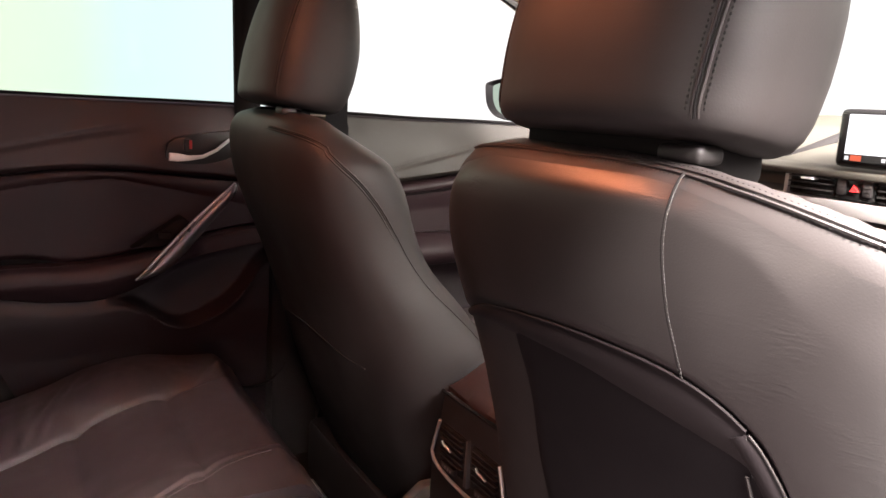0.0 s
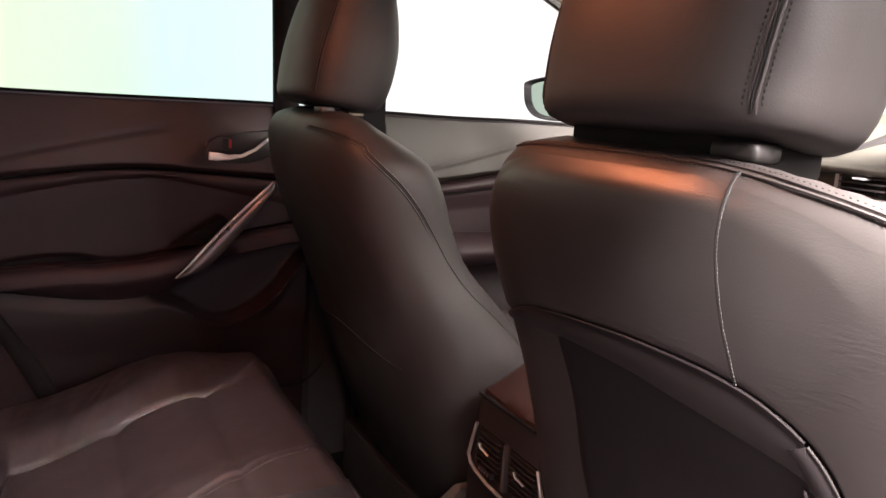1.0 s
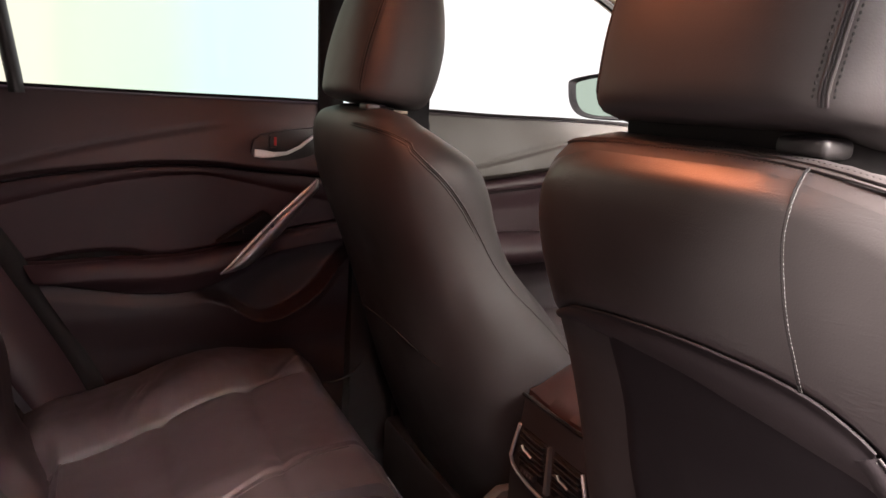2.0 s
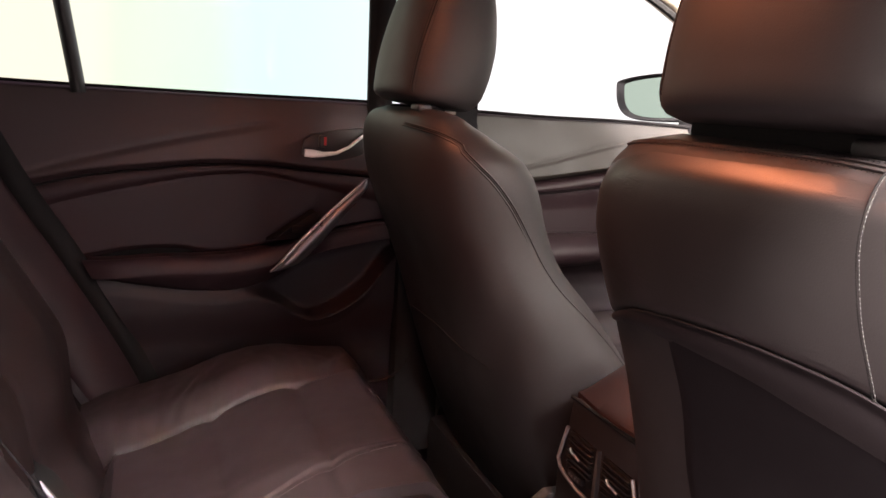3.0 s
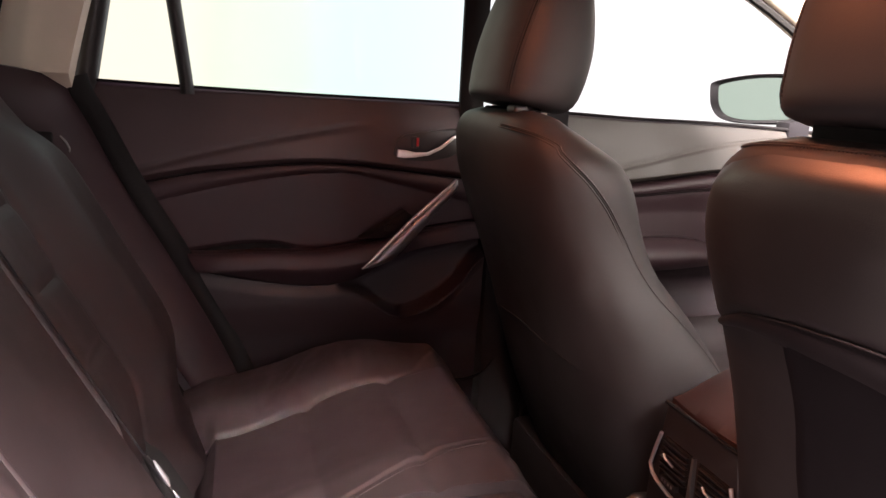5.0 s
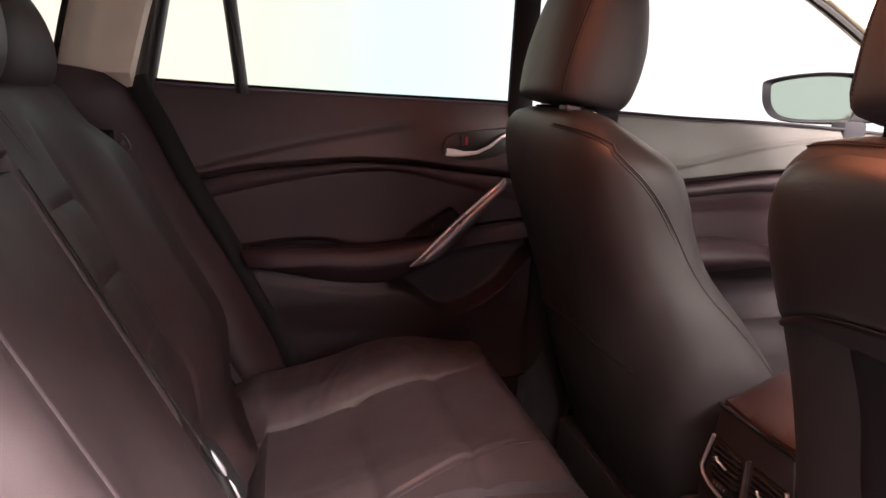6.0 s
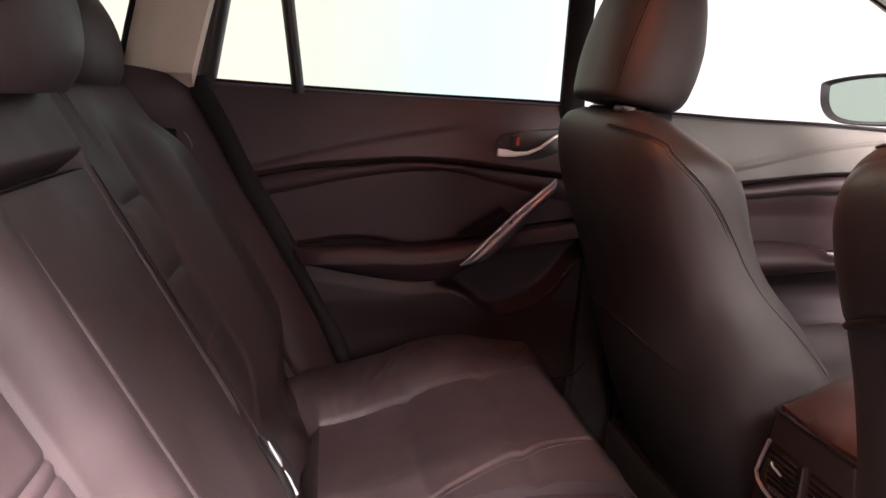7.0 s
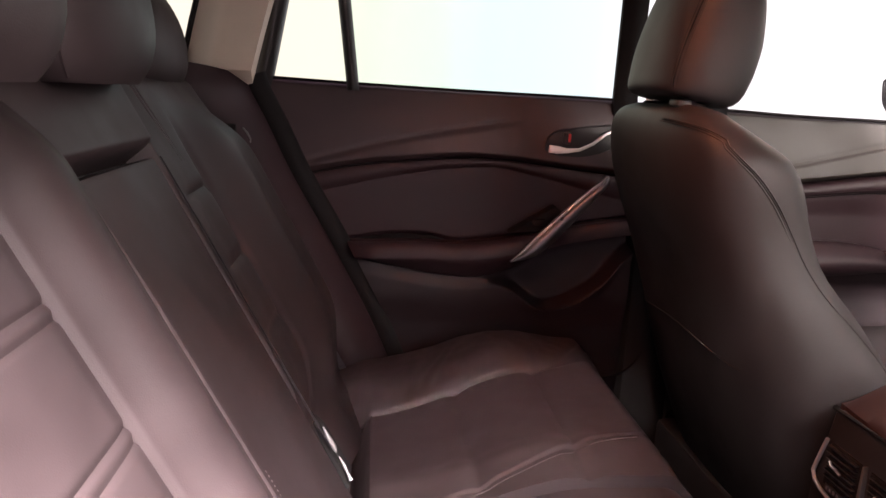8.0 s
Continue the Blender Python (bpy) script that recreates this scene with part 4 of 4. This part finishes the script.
def rear_headrest(x0, yf, w, z0, z1, label):
    rings = []
    for k in range(19):
        s = 0.5 - 0.5 * math.cos(math.pi * k / 18)
        z = z0 + (z1 - z0) * s
        q = 1 - 0.30 * (1 - s) ** 7 - 0.55 * s**3.2
        rings.append(superring(x0, yf - 0.055 - 0.02 * s, z, w * q, 0.055 * (1 - 0.45 * (1 - s) ** 6 - 0.6 * s**4), 40, 2.8))
    h = part("headrest", loft(rings), LEATHER_REAR, rear, label)
    for s in (1, -1):
        part("seam", tube([Vector(r[(2 if s > 0 else 18)]) + Vector((0, 0.0005, 0)) for r in rings[2:-3]], 0.0018, 6), LEATHER_REAR, h)
    return h


rear_headrest(-0.425, -0.728, 0.132, 1.068, 1.222, "black leather outer rear headrest")
rear_headrest(-0.030, -0.668, 0.132, 1.077, 1.250, "black leather centre rear headrest")
rear_headrest(0.318, -0.628, 0.137, 1.079, 1.26, "black leather outer rear headrest")


# side bolster between backrest and door
def side_pt(u, v):
    z = 0.52 + (0.596 - 0.020 * u * u) * v
    y1 = REAR_EDGE(z) - 0.030
    y0 = rear_y(z) - 0.045 + 0.02 * (1 - v)
    y = y0 + (y1 - y0) * u
    top = sstep(0.93, 1.0, v)
    x0 = outer_x(z) + 0.006
    return (x0 + (-0.675 - x0) * u**1.5 - 0.008 * top + 0.010 * math.sin(math.pi * u), y, z)


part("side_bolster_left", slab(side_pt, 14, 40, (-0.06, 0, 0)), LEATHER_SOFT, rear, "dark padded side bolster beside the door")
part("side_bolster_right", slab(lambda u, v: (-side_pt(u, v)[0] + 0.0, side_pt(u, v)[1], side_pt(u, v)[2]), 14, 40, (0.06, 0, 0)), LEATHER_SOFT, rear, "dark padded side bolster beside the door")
latch = part("seat_latch", block(-0.576, -0.566, -0.706, -0.680, 0.990, 1.014, 0.004), RUBBER, rear, "black seatback release latch")
part("latch_hook", tube([(-0.566, -0.668, 1.008), (-0.562, -0.660, 1.000), (-0.559, -0.654, 0.990), (-0.558, -0.654, 0.984)], [0.0014, 0.0018, 0.0014, 0.0010], 8), SILVER_DARK, latch, "bright belt hook")


# cushion
def pan_z(y):
    return 0.545 + 0.078 * sstep(-0.46, -0.14, y)


def cushion_part(name, x0, x1, zf, nu, nv, label, mat=LEATHER_REAR, y0=-0.56, y1=-0.015, warp=None):
    def f(u, v):
        y = y0 + (y1 - y0) * min(1.0, v / 0.86)
        x = warp(u, y) if warp else x0 + (x1 - x0) * u
        z = zf(x, y)
        if v > 0.86:
            a = (v - 0.86) / 0.14
            y, z = y1 + 0.004 * math.sin(a * 2.5), z - 0.19 * a
        z -= 0.030 * sstep(y1 - 0.045, y1, y) ** 2 if v <= 0.86 else 0.030
        return (x, y, z)
    return part(name, slab(f, nu, nv, (0, -0.02, -0.10)), mat, rear, label)


def crease_x(y):
    return -0.425 - 0.028 * sstep(-0.43, -0.16, y) - 0.05 * sstep(-0.16, -0.02, y)


def edge_x(y):
    return -0.128 - 0.085 * sstep(-0.34, -0.02, y)


def left_warp(u, y):
    """Lays the rows of the mesh along the step at the inner edge of the pad."""
    e = edge_x(y)
    c = crease_x(y)
    if u < 0.42:
        return -0.665 + (c + 0.665) * (1 - (1 - u / 0.42) ** 1.3)
    if u < 0.84:
        return c + (e - 0.001 - c) * ((u - 0.42) / 0.42) ** 1.15
    if u < 0.92:
        return e - 0.001 + 0.010 * (u - 0.84) / 0.08
    return e + 0.009 + (-0.095 - e - 0.009) * (u - 0.92) / 0.08


def left_pad(x, y):
    c = crease_x(y)
    z = pan_z(y) - 0.010 * bump1(x, -0.30, 0.09) * bump1(y, -0.3, 0.12)
    out = 1 - (1 - max(0.0, min(1.0, (c - x) / 0.085))) ** 2.2
    z += out * (0.024 * sstep(-0.06, -0.26, y) + 0.008) * (1 - 0.85 * sstep(-0.435, -0.525, y)) - 0.006 * bump1(x, c, 0.004) * sstep(-0.06, -0.2, y)
    z -= 0.06 * sstep(-0.60, -0.67, x)
    z -= (1 - out) * 0.055 * sstep(-0.432, -0.462, y) + out * 0.055 * sstep(-0.500, -0.530, y)
    z -= (0.0062 * (bump1(y, -0.290, 0.015) + bump1(y, -0.155, 0.015)) + 0.0016 * (bump1(y, -0.290, 0.004) + bump1(y, -0.155, 0.004))) * (1 - out)
    z += 0.005 * bump1(x, -0.185, 0.025)
    e = edge_x(y)
    z -= 0.004 * sstep(e, e + 0.008, x)
    w = noise.noise(Vector((x * 14, y * 22, 0.3))) * 0.0013 + noise.noise(Vector((x * 40, y * 60, 1.3))) * 0.0008
    fold = noise.noise(Vector((x * 9 + y * 12, y * 55, 4.1))) * 0.0030 * out * sstep(0.62, 0.5, -x)
    for q, k in ((-0.375, 0.55), (-0.345, 0.45), (-0.110, 0.9)):
        z -= 0.0032 * bump1(y + k * (x - c), q, 0.0065) * out * sstep(-0.60, -0.54, x)
    return z + w * (0.4 + out) + fold


cushion_part("cushion_left", -0.665, -0.105, left_pad, 180, 130, "black leather seat cushion with creased outer bolster", warp=left_warp)
cushion_part("cushion_centre", -0.103, 0.035, lambda x, y: pan_z(y) - 0.024 + 0.012 * bump1(x, -0.035, 0.05), 16, 50, "narrow leather centre cushion")
cushion_part("cushion_right", 0.037, 0.640, lambda x, y: pan_z(y) - 0.004 + 0.03 * sstep(0.40, 0.50, x), 30, 40, "black leather seat cushion")
part("cushion_seam", tube([(edge_x(y) + 0.016, y, left_pad(edge_x(y) + 0.016, y) + 0.001) for y in [-0.44 + 0.02 * k for k in range(20)]], 0.0009, 6), LEATHER_REAR, rear)


for dy, r in ((0.0, 0.0028), (-0.014, 0.0020)):
    part("end_piping", tube([(x, y, left_pad(x, y) + 0.0022) for x, y in [(-0.424 - 0.06 * (k / 14) ** 1.5, -0.432 + dy - 0.080 * k / 14) for k in range(15)]], r, 8), LEATHER_REAR, rear, "creased leather welt at the end of the bolster")
# belt buckle and strap
belt = thing("seat_belt", "black rear seat belt strap with buckle lying on the seat", "seat belt")
part("strap", slab(lambda u, v: (-0.150 + 0.006 * (u - 0.5) * sstep(0.0, 0.3, v), rear_y(0.99 - 0.37 * v) + 0.003 + 0.002 * u * sstep(0.0, 0.3, v), 0.99 - 0.37 * v + 0.006), 2, 30, (0.0, -0.002, -0.001)), WEBBING, belt, "black belt strap between the backrests")
part("buckle", tube([(-0.166, -0.508, 0.655), (-0.160, -0.488, 0.618), (-0.150, -0.466, 0.570)], [0.004, 0.007, 0.008], 10), RUBBER, belt, "black buckle stalk")
for line, r in (([(-0.157, -0.497, 0.652), (-0.155, -0.491, 0.640), (-0.151, -0.483, 0.628), (-0.150, -0.479, 0.620)], [0.0010, 0.0032, 0.0040, 0.0012]),
                ([(-0.148, -0.475, 0.615), (-0.145, -0.469, 0.606), (-0.142, -0.463, 0.594), (-0.139, -0.459, 0.586)], [0.0008, 0.0022, 0.0018, 0.0030])):
    part("tongue", tube(line, r, 6), SILVER_DARK, belt, "bright metal tongue")
anchor = thing("child_seat_anchor", "small bright metal anchor between cushion and backrest", "anchor")
part("anchor_loop", tube([(-0.452, -0.520, 0.596), (-0.444, -0.512, 0.602), (-0.437, -0.512, 0.611), (-0.436, -0.518, 0.617)], 0.003, 8), CHROME, anchor)

# ---------------------------------------------------------------- centre console
console = thing("centre_console", "black centre console with leather armrest lid and rear air vents", "console")
part("body", prism([(0.165, 0.30), (0.150, 0.60), (0.150, 0.725), (0.75, 0.70), (0.95, 0.85), (0.95, 0.30)], "x", -0.072, 0.088, 0.010), PLASTIC, console, "black plastic console body")


def lid_pt(u, v):
    y = 0.149 + 0.36 * v
    rear = 1 - (1 - min(1.0, v / 0.32)) ** 2.2
    side = (1 - abs(2 * u - 1) ** 3.5) ** 0.5
    z = 0.733 + 0.066 * rear * side - 0.018 * sstep(0.3, 1, v)
    return (-0.070 + 0.160 * u, y - 0.006 * math.sin(math.pi * u), z)


part("armrest_lid", slab(lid_pt, 32, 36, (0, 0.0, -0.02)), LEATHER_LID, console, "brown-black leather armrest lid")
part("lid_gap", tube([(-0.066 + 0.0166 * k, 0.138, 0.7290) for k in range(10)], 0.0026, 6), RUBBER, console)
part("vent_panel", prism([(-0.098, 0.40), (0.116, 0.40), (0.102, 0.62), (0.082, 0.728), (-0.064, 0.728), (-0.086, 0.62)], "y", 0.138, 0.153, 0.005), PLASTIC, console, "black rear console panel")
VX = 0.009
rim = [(-0.072, 0.688), (-0.078, 0.672), (-0.085, 0.652), (-0.090, 0.636), (-0.084, 0.626), (-0.070, 0.620), (-0.040, 0.615), (0.0, 0.613)]
rim = [(VX + a, 0.134, z) for a, z in rim] + [(VX - a, 0.134, z) for a, z in rim[-2::-1]]
part("vent_frame", tube(rim, 0.0026, 8), SILVER, console, "silver frame round the air vents")
part("vent_post", prism([(VX - 0.004, 0.624), (VX + 0.004, 0.624), (VX + 0.0015, 0.688), (VX - 0.0015, 0.688)], "y", 0.132, 0.14, 0.0008), TRIM_GREY, console, "silver bar between the vents")
for s in (-1, 1):
    ends = sorted((VX + s * 0.008, VX + s * 0.072))
    mid = VX + s * 0.042
    v = part("air_vent", prism([(ends[0], 0.628), (ends[1], 0.628), (ends[1] - (0.006 if s > 0 else 0), 0.686), (ends[0] + (0.006 if s < 0 else 0), 0.686)], "y", 0.1365, 0.1445, 0.001), RUBBER, console, "black air vent with thin blades")
    for k in range(6):
        part("blade", block(ends[0] + 0.004, ends[1] - 0.004, 0.1315, 0.138, 0.6415 + 0.0078 * k, 0.6433 + 0.0078 * k, 0.0006, 1), PLASTIC, v)
    part("vent_tab", tube([(mid - 0.011, 0.128, 0.667), (mid - 0.004, 0.126, 0.664), (mid + 0.004, 0.126, 0.664), (mid + 0.011, 0.128, 0.660)], 0.0018, 6), CHROME, v, "bright adjuster tab")
    part("vent_wheel", block(mid - 0.017, mid + 0.017, 0.130, 0.138, 0.627, 0.6365, 0.002), PLASTIC, v, "ribbed thumbwheel")
    for k in range(4):
        part("wheel_mark", block(mid - 0.012 + 0.007 * k, mid - 0.009 + 0.007 * k, 0.1288, 0.1304, 0.630, 0.634, 0), SILVER_DARK, v)

# ---------------------------------------------------------------- dashboard
dash = thing("dashboard", "greige and black dashboard with centre vents", "dashboard")


def dash_top(u, v):
    x = -0.70 + 1.40 * u
    y = 0.845 + 0.285 * v
    rise = 0.030 + 0.058 * sstep(-0.45, -0.22, x)
    return (x, y, 1.040 + rise * v**0.9)


part("top_pad", slab(dash_top, 60, 16, (0, 0.0, -0.04)), DASH, dash, "soft greige dashboard top")
# black tube drawn where the hood's shadow lies on the pad
part("hood_shadow", tube([(-0.118 + 0.035 * k / 6, 0.866 + 0.107 * k / 6, 1.0485 + 0.036 * k / 6) for k in range(7)], [0.0030 + 0.0016 * k for k in range(7)], 8), RUBBER, dash, "dark strip in place of the shadow beside the display")
part("ledge", prism([(0.824, 1.022), (0.822, 1.034), (0.850, 1.043), (0.86, 1.02)], "x", -0.62, 0.62, 0.003), DASH, dash, "pale ledge above the vents")
part("fascia", prism([(0.86, 0.70), (0.845, 0.90), (0.86, 1.03), (0.98, 1.03), (0.98, 0.70)], "x", -0.70, 0.70, 0.006), PLASTIC, dash, "black dashboard fascia")
part("trim_strip", prism([(0.835, 0.958), (0.832, 0.985), (0.86, 0.987), (0.86, 0.956)], "x", -0.45, 0.62, 0.002), SILVER, dash, "pale trim strip")
DC = 0.040
for s in (-1, 1):
    x0, x1 = sorted((DC + s * 0.036, DC + s * 0.122))
    v = part("air_vent", block(x0, x1, 0.838, 0.87, 0.988, 1.030, 0.004), GLOSS, dash, "black dashboard air vent")
    part("vent_edge", block(DC + s * 0.125 - 0.004, DC + s * 0.125 + 0.004, 0.832, 0.87, 0.986, 1.033, 0.002), SILVER, v, "bright vent edge")
    for k in range(3):
        part("blade", block(x0 + 0.003, x1 - 0.003, 0.828, 0.842, 0.998 + 0.010 * k, 1.0005 + 0.010 * k, 0.001, 1), PLASTIC, v)
    part("vent_tab", block((x0 + x1) / 2 - 0.012, (x0 + x1) / 2 + 0.012, 0.820, 0.838, 1.015, 1.019, 0.002), CHROME, v, "bright adjuster tab")
panel = part("button_panel", block(DC - 0.033, DC + 0.033, 0.834, 0.87, 0.987, 1.031, 0.004), GLOSS, dash, "gloss black button panel")
part("hazard_button", prism([(DC - 0.007, 1.003), (DC + 0.007, 1.003), (DC, 1.015)], "y", 0.829, 0.836), RED, panel, "red hazard warning triangle")
for s in (-1, 1):
    part("button", block(DC + s * 0.022 - 0.008, DC + s * 0.022 + 0.008, 0.829, 0.836, 0.996, 1.022, 0.003), PLASTIC, panel, "small black button")
    for k in range(2):
        part("button_mark", block(DC + s * 0.022 - 0.005, DC + s * 0.022 + 0.005, 0.8278, 0.8292, 1.005 + 0.006 * k, 1.0065 + 0.006 * k, 0), THREAD, panel, "pale printed mark")

screen = thing("dashboard_screen", "lit tablet-like display standing on the dashboard", "screen")
part("screen_body", block(0.003, 0.215, 0.82, 0.845, 1.042, 1.136, 0.010, 3), GLOSS, screen, "black display housing")
part("screen_face", block(0.022, 0.196, 0.8175, 0.8205, 1.052, 1.127, 0.001), glow_mat("screen_light", (0.95, 0.97, 1.0), 1.3), screen, "bright white display")
part("screen_bar", block(0.022, 0.196, 0.8165, 0.8178, 1.052, 1.064, 0), GLOSS, screen, "dark bar along the foot of the display")
part("screen_icon", block(0.034, 0.052, 0.8155, 0.8168, 1.0535, 1.0625, 0), glow_mat("icon_light", (0.75, 0.15, 0.08), 0.8), screen, "red icon on the display")
for k in (0, 2, 3):
    part("screen_icon", block(0.025 + 0.03 * k, 0.031 + 0.03 * k, 0.8155, 0.8168, 1.0545, 1.0605, 0), glow_mat("white_icon_light", (0.9, 0.9, 0.9), 0.9), screen, "small white icon")

# right front door lining behind the near seat
rdoor = thing("front_door", "plain black front door lining, closed", "car door", group="doors of the car")
part("lining", block(0.70, 0.76, 0.18, 1.08, 0.36, 1.07, 0.02), DOORSKIN, rdoor)
